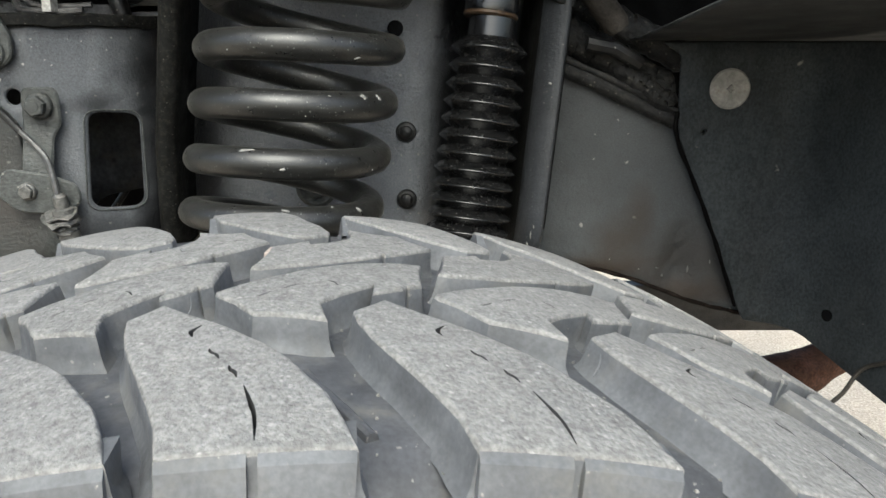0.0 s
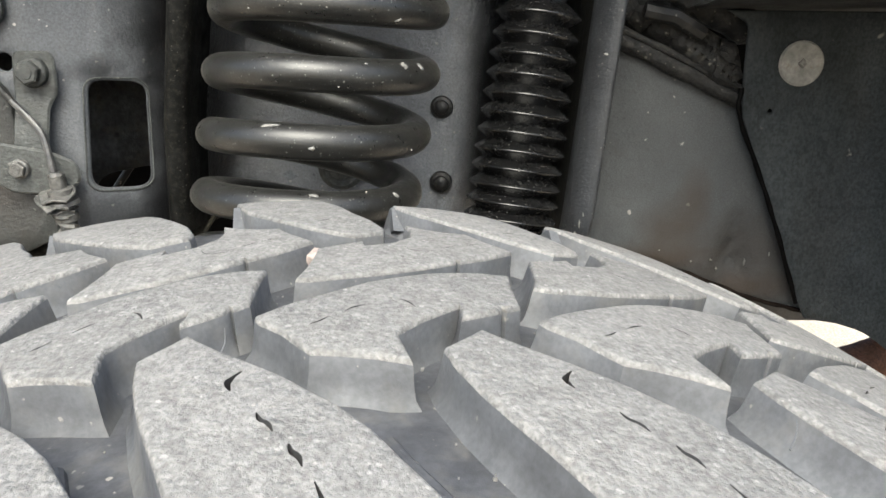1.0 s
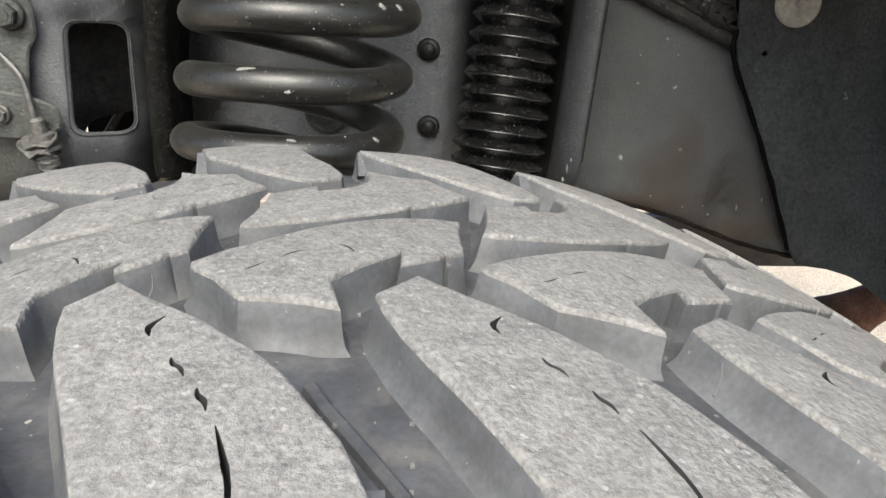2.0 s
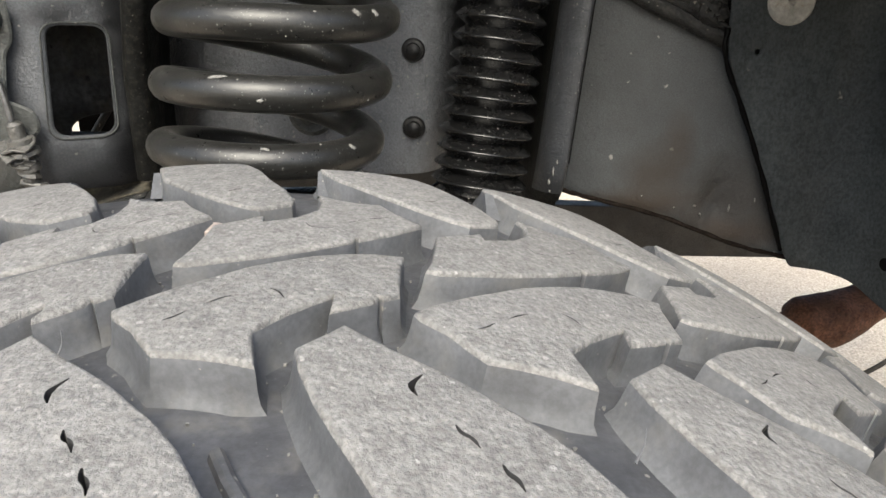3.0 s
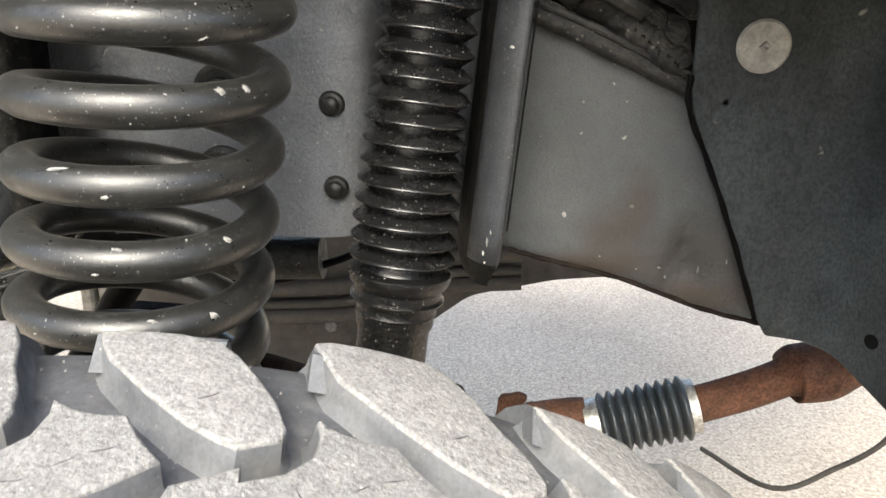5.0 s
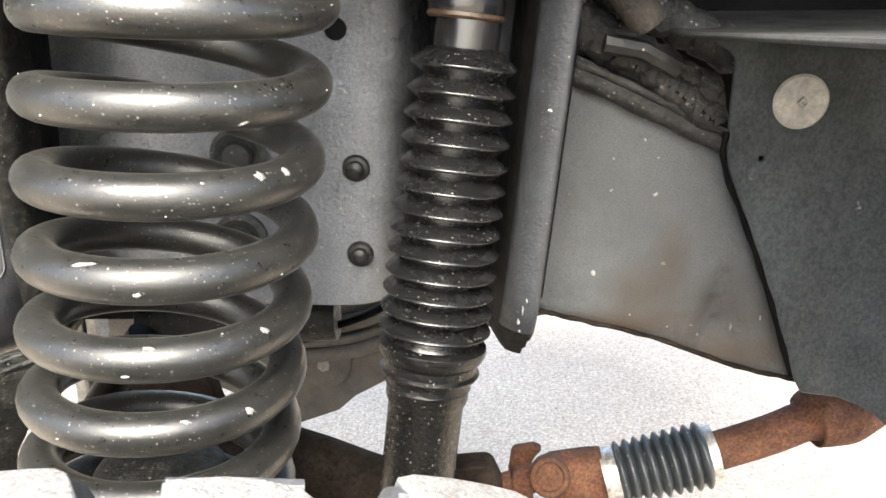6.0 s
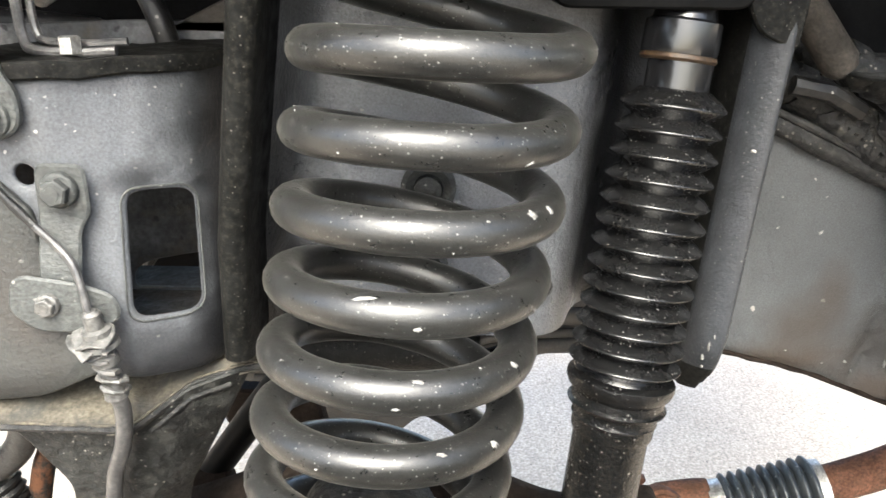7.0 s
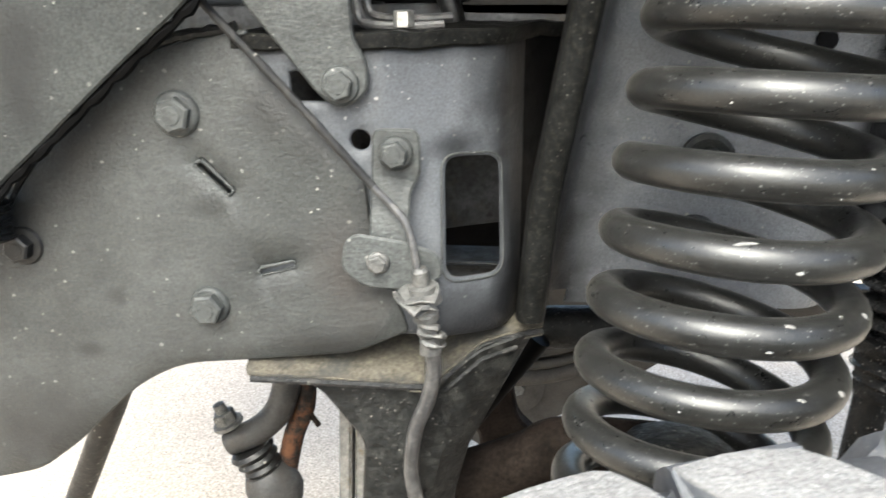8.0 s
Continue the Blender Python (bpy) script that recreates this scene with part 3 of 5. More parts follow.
def far_lug(scale):
    """The inner shoulder's lug, running down onto the far sidewall."""
    bm = bmesh.new()
    rows = []
    for v_out, r in ((0.3580, crown(0.3580) - 0.0006), (0.3630, crown(0.3630) - 0.0018), (0.3690, crown(0.3690) - 0.0055), (0.377, 0.393), (0.386, 0.379), (0.398, 0.355), (0.403, 0.325)):
        row = []
        for u in (45, 64, 83):
            g = u * scale / 1000 / TYRE_R
            row.append(bm.verts.new((r * math.sin(g), v_out - TYRE_Y, r * math.cos(g))))
        back = []
        for u in (83, 45):
            g = u * scale / 1000 / TYRE_R
            back.append(bm.verts.new(((r - 0.006) * math.sin(g), v_out - 0.012 - TYRE_Y, (r - 0.006) * math.cos(g))))
        rows.append(row + back)
    for p, q in zip(rows, rows[1:]):
        for i in range(5):
            j = (i + 1) % 5
            bm.faces.new((p[i], p[j], q[j], q[i]))
    bm.faces.new(rows[0])
    bm.faces.new(rows[-1][::-1])
    bmesh.ops.recalc_face_normals(bm, faces=bm.faces)
    return mesh_of("far_lug", bm, tread_side, angle=30)


def ridge(scale):
    """The low bar on the groove's floor that throws stones out, and a thin moulded seam beside it."""
    bm = bmesh.new()
    for path, w, h in (([(27, .191), (30, .183), (36.8, .169), (42, .158)], 1.9, 0.0020),):
        rows = []
        pts = [Vector((u * scale, v * 1000)) for u, v in path]
        for i, p in enumerate(pts):
            t = (pts[min(i + 1, len(pts) - 1)] - pts[max(i - 1, 0)]).normalized()
            s = Vector((-t.y, t.x))
            rows.append([bm.verts.new(on_tyre((p + s * o).x, (p + s * o).y / 1000, k)) for o, k in ((-w, -0.0005), (-w * 0.72, h * 0.7), (-w * 0.3, h), (w * 0.3, h), (w * 0.72, h * 0.7), (w, -0.0005))])
        for a, b in zip(rows, rows[1:]):
            for i in range(5):
                bm.faces.new((a[i], a[i + 1], b[i + 1], b[i]))
        bm.faces.new(rows[0])
        bm.faces.new(rows[-1][::-1])
    bmesh.ops.recalc_face_normals(bm, faces=bm.faces)
    return mesh_of("groove_ridge", bm, floor_rubber, angle=30)


# pitches of three lengths follow one another round the tyre, as on the real one
PITCHES = [(-62.3, 55.5), (-6.8, 65.6), (58.8, 77.6)]
turn_mm = 2 * math.pi * TYRE_R * 1000
lengths = [65.6, 55.5, 65.6, 77.6, 65.6, 55.5, 77.6]
rest = turn_mm - 198.7
seq = [lengths[(k * 5) % 7] for k in range(round(rest / 65.6))]
stretch_k = rest / sum(seq)
u = 136.4
for p in seq:
    PITCHES.append((u, p * stretch_k))
    u += p * stretch_k
# the rows of blocks are moulded a little out of step with one another where the pitch changes
SHIFTED = {"inner": [(-62.6, 55.8), (-6.8, 65.6), (59.4, 74.6), (134.6, 66.6)], "outer": [(-61.5, 59.4), (-6.8, 65.6), (55.6, 72.2), (130.4, 68.8)],
           "lug": [], "edge": [(-60.2, 57.2), (-6.8, 65.6), (51.0, 75.5), (133.0, 67.0)]}
ROWS = {row: moved + PITCHES[len(moved):] for row, moved in SHIFTED.items()}
ROWS["edge"][-2:] = [(-193.3, 72.0), (-131.0, 64.0)]
OUTLINES = {"inner": INNER, "outer": OUTER, "lug": LUG, "edge": EDGE}
MAKERS = [("inner", "inner_tread_block", lambda k, long: block_mesh("inner_tread_block", INNER, k, INNER_SLITS)),
          ("outer", "outer_tread_block", lambda k, long: block_mesh("outer_tread_block", OUTER, k, OUTER_SLITS)),
          ("lug", "tread_lug", lambda k, long: block_mesh("tread_lug", LUG, k, LUG_SLITS)),
          ("edge", "edge_tread_block", lambda k, long: block_mesh("edge_tread_block", EDGE_LONG if long else EDGE, k, EDGE_SLITS)),
          ("lug", "shoulder_lug", lambda k, long: shoulder_lug(k)), ("edge", "far_shoulder_lug", lambda k, long: far_lug(k)), ("lug", "groove_ridge", lambda k, long: ridge(k))]
for row, name, make in MAKERS:
    made = {}
    for count, (start, length) in enumerate(ROWS[row]):
        turn_of = count if count < 20 else len(ROWS[row]) - count
        key = (round(length / PITCH, 4), row == "edge" and turn_of % 2 == 0)
        if key not in made:
            made[key] = make(*key)
        ob = new(name, made[key])
        ob.parent = tyre
        ob.matrix_local = Matrix.Translation((0, 0, TYRE_R)) @ Matrix.Rotation(start / 1000 / TYRE_R, 4, "Y")

# ---- coil spring ----
SPRING_AT, SPRING_AXIS = Vector((-0.1003, 0.5386, 0.85)), Vector((0.1438, 0.0702, 1.0))
WIRE, COIL = 0.0096, 0.0580
spring = thing("coil_spring", (SPRING_AT - SPRING_AXIS * 0.215), "black painted coil spring speckled with dust and mud", "coil spring")
side_x = (Vector((1, 0, 0)) - SPRING_AXIS * Vector((1, 0, 0)).dot(SPRING_AXIS) / SPRING_AXIS.length_squared).normalized()
side_y = SPRING_AXIS.normalized().cross(side_x)
path = []
for k in range(-6 * 40, 6 * 40 + 1):
    n = k / 40
    s = 0.0101 + 0.0348 * n - 0.00002 * n ** 3
    a = radians(-89.4 + 360 * n)
    path.append(SPRING_AT + SPRING_AXIS * s + (side_x * math.cos(a) + side_y * math.sin(a)) * (COIL + 0.0025 * s))
coil = part("coil", local(sweep(path, WIRE, 18), spring), spring_paint, spring, angle=70)
seat = SPRING_AT - SPRING_AXIS * 0.222
part("spring_seat", local(turned([(0.030, -0.012), (0.074, -0.012), (0.076, -0.004), (0.070, 0.0), (0.03, 0.002)], seat, SPRING_AXIS), spring), black_metal, spring)
part("upper_seat", local(turned([(0.030, 0.0), (0.072, 0.0), (0.072, 0.02), (0.03, 0.02)], SPRING_AT + SPRING_AXIS * 0.203, SPRING_AXIS), spring), black_metal, spring)
part("bump_stop", local(turned([(0.010, -0.06), (0.036, -0.06), (0.0365, 0.060), (0.035, 0.070), (0.031, 0.077), (0.023, 0.082), (0.012, 0.0845), (0.003, 0.085)], SPRING_AT - SPRING_AXIS * 0.186, SPRING_AXIS), spring), crusty_black, spring, "black rubber bump stop inside the coils")

# ---- shock absorber ----
SHOCK_AT, SHOCK_AXIS = Vector((0.0285, 0.6069, 0.85)), Vector((0.118, 0.120, 1.0))
shock = thing("shock_absorber", SHOCK_AT + SHOCK_AXIS * -0.36, "black shock absorber with a ribbed rubber dust boot", "shock absorber")


def shock_z(z):
    return (z - 0.85) * SHOCK_AXIS.length


RIBS = 13


def crest(k):
    """The height of a rib's crest; the boot is pressed closer together towards its foot."""
    return 0.7861 + 0.01055 * k + 0.000113 * k * k


prof = []
for k in range(RIBS):
    z0, z1 = (crest(k - 1) + crest(k)) / 2, (crest(k) + crest(k + 1)) / 2
    ro = 0.0302 - 0.026 * (crest(k) - 0.855)
    ri = ro - 0.0074
    for f, r in ((0.0, ri), (0.06, ri + 0.0008), (0.20, ro - 0.0040), (0.36, ro - 0.0014), (0.42, ro - 0.0003), (0.47, ro), (0.53, ro - 0.0003), (0.60, ro - 0.0013), (0.80, ro - 0.0038), (0.94, ri + 0.0008)):
        prof.append((r, shock_z(z0 + (z1 - z0) * f)))
prof.append((0.0185, shock_z(0.9375)))
prof.insert(0, (0.0262, shock_z(0.7785)))
boot = part("dust_boot", local(turned(prof, SHOCK_AT, SHOCK_AXIS, 64), shock), boot_rubber, shock, "glossy black ribbed rubber boot", angle=60)
cuff = [(0.02, 0.742), (0.0232, 0.742), (0.0240, 0.7445), (0.0238, 0.750), (0.0250, 0.7515), (0.0244, 0.753), (0.0248, 0.7575), (0.0282, 0.759), (0.0288, 0.7605), (0.0268, 0.762), (0.0266, 0.7665),
        (0.0296, 0.7695), (0.0312, 0.7735), (0.0308, 0.7765), (0.0280, 0.7785), (0.02, 0.779)]
part("boot_cuff", local(turned([(r, shock_z(z)) for r, z in cuff], SHOCK_AT, SHOCK_AXIS, 36), shock), wet_black, boot)
part("shock_body", local(turned([(0.018, shock_z(0.47)), (0.0216, shock_z(0.475)), (0.0219, shock_z(0.744)), (0.018, shock_z(0.746))], SHOCK_AT, SHOCK_AXIS, 36), shock), wet_black, shock, "wet-looking black steel tube")
rod = part("rod", local(turned([(0.008, shock_z(0.93)), (0.0172, shock_z(0.93)), (0.0172, shock_z(0.9535)), (0.008, shock_z(0.9535))], SHOCK_AT, SHOCK_AXIS, 32), shock), chrome, shock, "shiny steel rod")
CUP_AT = SHOCK_AT + Vector((-0.002, 0, 0))
part("rust_washer", local(turned([(0.008, shock_z(0.9515)), (0.0190, shock_z(0.9517)), (0.0204, shock_z(0.9530)), (0.0196, shock_z(0.9550)), (0.008, shock_z(0.9550))], CUP_AT, SHOCK_AXIS, 32), shock), washer_rust, rod, "thin rusty washer")
part("upper_cup", local(turned([(0.010, shock_z(0.9550)), (0.0198, shock_z(0.9553)), (0.0202, shock_z(0.958)), (0.0198, shock_z(0.9715)), (0.0170, shock_z(0.9730)), (0.013, shock_z(0.99)), (0.008, shock_z(1.02))], CUP_AT, SHOCK_AXIS, 32), shock), chrome, shock, "polished metal cup")
part("clamp_screw", local(hexagon(0.005, -0.004, 0.006), shock), black_metal, shock).matrix_local = Matrix.Translation(SHOCK_AT + SHOCK_AXIS * (0.755 - 0.85) + Vector((0.0290, -0.006, 0)) - shock.location) @ pose(0, 0, 0, 0, 90, 0)

# ---- spring tower: one pressed bracket behind spring and shock ----
tower = thing("spring_tower", (0.0, 0.66, 0.76), "dark grey painted pressed-steel spring tower on the frame rail", "frame bracket")


def tower_sheet(which, thick=0.0045):
    """The bracket's cross-section from its front lip on one side to the rolled flange on the other, carried upwards."""
    section = [(-0.2030, 0.600), (-0.2022, 0.590), (-0.1990, 0.5845), (-0.1940, 0.5825), (-0.1885, 0.5845), (-0.1858, 0.590), (-0.1850, 0.606), (-0.1835, 0.632), (-0.1735, 0.6425), (-0.156, 0.6455), (-0.130, 0.6462), (-0.10, 0.6465), (-0.06, 0.646),
               (-0.032, 0.645), (-0.020, 0.6455), (-0.010, 0.6485), (-0.002, 0.6555), (0.004, 0.667), (0.010, 0.688), (0.020, 0.705), (0.040, 0.714), (0.056, 0.712), (0.0600, 0.690), (0.0622, 0.650), (0.0650, 0.634), (0.0695, 0.6215), (0.0760, 0.6135),
               (0.0830, 0.6095), (0.0876, 0.6110), (0.0888, 0.625), (0.0892, 0.640), (0.0895, 0.670)]
    section = [p.xy for p in smooth_path([(x, y, 0) for x, y in section], 3)]
    bm = bmesh.new()
    zs = [0.72 + 0.40 * k / 60 for k in range(61)]
    rows = []
    for z in zs:
        row = []
        for i, p in enumerate(section):
            f = min(1.0, max(0.0, (p.x + 0.16) / 0.2))
            lean = (z - 0.86) * (0.165 * (1 - f) + 0.105 * f)
            if p.x < -0.165 and z < 0.86:
                lean *= 0.45
            near = -(z - 0.79) * 0.17 * min(1.0, max(0.0, (-0.173 - p.x) / 0.011))
            row.append(bm.verts.new((p.x + lean, p.y + near + (0.06 * (z - 0.85) + 9.0 * max(0.0, 0.803 - z) ** 2 if p.x > 0.05 else 0), z)))
        rows.append(row)

    def floor_at(x):
        if x < -0.164:
            return 0.787
        if x < 0.046:
            return 0.777
        return 0.777 - 0.024 * min(1.0, (x - 0.046) / 0.028) if x < 0.083 else 0.753 + 0.03 * min(1.0, (x - 0.083) / 0.007)
    for r, z in zip(rows, zs):
        for v, p in zip(r, section):
            if v.co.z < floor_at(p.x):
                v.co.z = floor_at(p.x)
    for a, b in zip(rows, rows[1:]):
        for i in range(len(section) - 1):
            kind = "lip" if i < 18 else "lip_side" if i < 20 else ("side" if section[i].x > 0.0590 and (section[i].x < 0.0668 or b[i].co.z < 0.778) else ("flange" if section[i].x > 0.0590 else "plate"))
            if kind == which and max(a[i].co.z, a[i + 1].co.z) < min(b[i].co.z, b[i + 1].co.z) + 1e-7 and b[i].co.z - a[i].co.z > 1e-6:
                bm.faces.new((a[i], a[i + 1], b[i + 1], b[i]))
    bmesh.ops.delete(bm, geom=[v for v in bm.verts if not v.link_faces], context="VERTS")
    got = bmesh.ops.extrude_face_region(bm, geom=list(bm.faces))
    bm.normal_update()
    for v in [g for g in got["geom"] if isinstance(g, bmesh.types.BMVert)]:
        v.co += Vector((0.0, thick, 0.0))
    bmesh.ops.recalc_face_normals(bm, faces=bm.faces)
    return bm


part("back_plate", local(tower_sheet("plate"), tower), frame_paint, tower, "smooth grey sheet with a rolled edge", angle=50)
part("flange", local(tower_sheet("flange"), tower), flange_paint, tower, "blue-grey rolled flange darkened for shade, with scuffed edge", angle=50)
part("front_lip", local(tower_sheet("lip"), tower), lip_black, tower, "dusty black front lip", angle=50)
# the lip's inner wall gets black in place of the shade on it
part("lip_side", local(tower_sheet("lip_side"), tower), smooth_black, tower, "inner side of the front lip, blackened for shade", angle=50)
# black on the flange's inner side stands for shade next to the boot
part("flange_side", local(tower_sheet("side"), tower), lip_black, tower, "black inner side and lower end of the flange, the side blackened for shade", angle=50)
for x, z in ((-0.0255, 0.866), (-0.0255, 0.812)):
    bm = turned([(0.002, 0.0), (0.0078, 0.0), (0.0082, 0.002), (0.0072, 0.0042), (0.0052, 0.0048), (0.0048, 0.008), (0.0030, 0.0095), (0.001, 0.0098)], (x, 0.645, z), (0, -1, 0), 24)
    part("stud", local(bm, tower), black_metal, tower, "black round-headed stud")
bm = turned([(0.003, 0.0), (0.0165, 0.0), (0.0165, 0.004), (0.0135, 0.006), (0.0085, 0.0035), (0.0080, 0.009), (0.004, 0.0105), (0.002, 0.0105)], (-0.094, 0.6455, 0.874), (0, -1, 0), 28)
part("bush_cap", local(bm, tower), plate_paint, tower, "grey round bush cap with a dark centre")
bm = turned([(0.003, 0.0), (0.0165, 0.0), (0.0165, 0.004), (0.0135, 0.006), (0.0085, 0.0035), (0.0080, 0.009), (0.004, 0.0105), (0.002, 0.0105)], (-0.098, 0.6455, 0.822), (0, -1, 0), 28)
part("bush_cap", local(bm, tower), plate_paint, tower, "grey round bush cap with a dark centre")
# black disc on the plate paints the shade inside a hole
bm = turned([(0.002, 0.0), (0.0062, 0.0), (0.0062, 0.001), (0.002, 0.001)], (-0.033, 0.6445, 0.945), (0, -1, 0), 20)
part("drain_hole", local(bm, tower), dark_void, tower, "small black disc for a hole's dark inside")
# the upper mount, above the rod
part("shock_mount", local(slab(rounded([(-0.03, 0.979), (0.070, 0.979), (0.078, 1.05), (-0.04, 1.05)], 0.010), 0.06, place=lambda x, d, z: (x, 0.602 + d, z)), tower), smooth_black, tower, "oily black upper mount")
part("mount_gusset", local(slab(rounded([(0.064, 1.05), (0.068, 0.990), (0.078, 0.966), (0.100, 0.958), (0.110, 1.05)], [0, 0.02, 0.01, 0.004, 0]), 0.006, place=lambda x, d, z: (x, 0.6165 + d, z)), tower), lip_black, tower, "dull dusty web joining the flange")
# thin solid strip, black for the shade between flange and liner
part("flange_gap", local(sweep([(0.0906 + (z - 0.86) * 0.105, 0.628 + 0.06 * (z - 0.85), z) for z in (0.792, 0.82, 0.88, 0.95)], 0.0006, 8), tower), dark_void, tower, "black strip for the shaded line where the flange meets the liner")
# ---- rail bracket with the rounded window ----
rail = thing("rail_bracket", (-0.26, 0.60, 0.78), "grey painted frame bracket with a rounded window hole", "frame bracket")


def rail_line(x):
    pts = [(-0.40, 0.570), (-0.345, 0.566), (-0.30, 0.5665), (-0.27, 0.5675), (-0.247, 0.5720), (-0.2195, 0.5925), (-0.2125, 0.604), (-0.2075, 0.622), (-0.2035, 0.640), (-0.199, 0.655), (-0.15, 0.690)]
    for (a, p), (b, q) in zip(pts, pts[1:]):
        if x <= b:
            f = max(0.0, (x - a) / (b - a))
            return p + (q - p) * f
    return 0.685


def rail_y(x):
    """The web's depth, its bends softened."""
    return sum(rail_line(x + 0.0018 * k) * (6 - abs(k)) for k in range(-5, 6)) / 36


def web_at(x, z):
    """The web leans back towards its top where the window is, with a shallow dent above the opening."""
    lean = 0.20 * (max(z, 0.815) - 0.852) * min(1.0, max(0.0, (x + 0.280) / 0.032))
    return rail_y(x) + lean + 0.0025 * math.exp(-((z - 0.895) / 0.008) ** 2 - ((x + 0.236) / 0.016) ** 4)


WINDOW = rounded([(-0.2475, 0.8200), (-0.2178, 0.8175), (-0.2200, 0.8848), (-0.2490, 0.8870)], 0.0085)
NOTCH = [(-0.3295, 0.9335), (-0.325, 0.9345), (-0.309, 0.9185), (-0.329, 0.9185)]
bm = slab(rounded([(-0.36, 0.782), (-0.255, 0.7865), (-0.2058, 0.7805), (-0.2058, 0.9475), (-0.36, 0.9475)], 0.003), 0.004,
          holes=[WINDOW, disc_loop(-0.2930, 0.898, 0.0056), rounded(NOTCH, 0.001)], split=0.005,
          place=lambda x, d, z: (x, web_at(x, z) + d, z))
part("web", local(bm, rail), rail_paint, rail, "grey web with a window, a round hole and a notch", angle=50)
# grey web's return, coloured black to stand for its shade
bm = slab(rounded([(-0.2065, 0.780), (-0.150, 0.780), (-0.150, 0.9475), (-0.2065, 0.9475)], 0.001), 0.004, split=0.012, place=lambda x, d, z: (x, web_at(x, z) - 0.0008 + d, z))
part("web_return", local(bm, rail), smooth_black, rail, "turned-back edge of the web, its shade painted black", angle=50)
rim = [Vector((p.x, web_at(p.x, p.y) - 0.0002, p.y)) for p in rounded([(-0.2492, 0.8183), (-0.2160, 0.8158), (-0.2184, 0.8865), (-0.2507, 0.8887)], 0.0095)]
part("window_rim", local(sweep(rim + rim[:2], 0.0006, 8), rail), plate_paint, rail)
bm = slab(rounded([(-0.36, 0.9450), (-0.176, 0.9450), (-0.176, 0.9540), (-0.36, 0.9540)], 0.002), 0.09, split=0.01,
          place=lambda x, d, z: (x, web_at(x, 0.9475) - 0.004 + d, z + 0.0006 * math.sin(x * 150) + 0.0005 * math.sin(x * 410)))
part("top_flange", local(bm, rail), lip_black, rail, "crusty black upper flange")
# the hollow behind the window
OPENING = rounded([(-0.2985, 0.7875), (-0.2980, 0.7985), (-0.288, 0.8060), (-0.257, 0.8125), (-0.205, 0.820), (-0.205, 0.7875)], [0.004, 0.006, 0.008, 0.01, 0.004, 0.002])
bm = slab(rounded([(-0.80, 0.785), (-0.17, 0.785), (-0.17, 0.965), (-0.80, 0.965)], 0.004), 0.003, holes=[OPENING], split=0.012,
          place=lambda x, d, z: (x, 0.690 + d - 0.9 * max(0.0, min(0.05, -0.284 - x)) * (0.5 + 0.5 * math.tanh((z - 0.812) / 0.006)), z))
part("inner_wall", local(bm, rail), inner_grime, rail, "grimy inner wall of the rail with a ragged opening", angle=60)
bm = slab([(-0.42, 0.600), (-0.19, 0.640), (-0.19, 0.738), (-0.42, 0.738)], 0.003, place=lambda x, d, z: (x, z, 0.7845 - d))
part("bottom_flange", local(bm, rail), under_grey, rail, "muddy bottom flange inside the rail")
# added sheet that hides bright ground and darkens the window's inside
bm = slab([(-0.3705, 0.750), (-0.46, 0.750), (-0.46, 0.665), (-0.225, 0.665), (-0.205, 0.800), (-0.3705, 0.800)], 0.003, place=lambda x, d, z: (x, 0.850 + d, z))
part("far_web", local(bm, rail), dark_void, rail, "black sheet added to keep the rail's opening dark")
part("inner_brace", local(sweep([(-0.330, 0.78, 0.762), (-0.306, 0.78, 0.795), (-0.29, 0.78, 0.815)], 0.0035, 10), rail), black_metal, rail)

# ---- gusset plate ----
gusset = thing("gusset_plate", (-0.40, 0.57, 0.70), "dusty grey steel gusset plate with two large bolts", "steel plate")
outline = rounded([(-0.349, 0.956), (-0.352, 0.945), (-0.3435, 0.935), (-0.291, 0.880), (-0.288, 0.848), (-0.268, 0.789), (-0.300, 0.774), (-0.368, 0.7665), (-0.405, 0.763), (-0.434, 0.748),
                   (-0.479, 0.705), (-0.507, 0.684), (-0.62, 0.655), (-0.62, 0.80), (-0.515, 0.83), (-0.484, 0.877), (-0.443, 0.918), (-0.401, 0.946)],
                  [0.004, 0.01, 0.01, 0.004, 0.01, 0.004, 0.01, 0.01, 0.02, 0.03, 0.01, 0.01, 0.0, 0.0, 0.01, 0.03, 0.03, 0.01])
slots = [rounded([(-0.3845, 0.8840), (-0.3805, 0.8880), (-0.3632, 0.8702), (-0.3670, 0.8668)], 0.0015), rounded([(-0.3535, 0.8205), (-0.3525, 0.8252), (-0.3326, 0.8305), (-0.3320, 0.8260)], 0.0015)]
bm = slab(outline, 0.005, holes=slots, split=0.014, place=lambda x, d, z: (x, 0.563 + d, z))
part("plate", local(bm, gusset), gusset_paint, gusset, angle=50)
bolt(gusset, (-0.3918, 0.563, 0.9120), r=0.0100, tall=0.009, label="large flanged bolt head", washer=1.28)
bolt(gusset, (-0.3838, 0.563, 0.8015), r=0.0095, tall=0.010, label="large flanged bolt head", spin=0.1, washer=1.22)
bolt(gusset, (-0.492, 0.563, 0.835), r=0.008, tall=0.010, mat=black_metal)

rng = random.Random(21)
for loop in slots:
    run = [Vector((p.x + rng.uniform(-0.0006, 0.0006), 0.5625, p.y + rng.uniform(-0.0006, 0.0006))) for p in loop]
    part("slot_lip", local(sweep(run + run[:1], lambda f: 0.0007 + 0.0004 * math.sin(f * 31), 6), gusset), plate_paint, gusset, "torn lip round a slot")

rows = [(0.004, -0.012)]
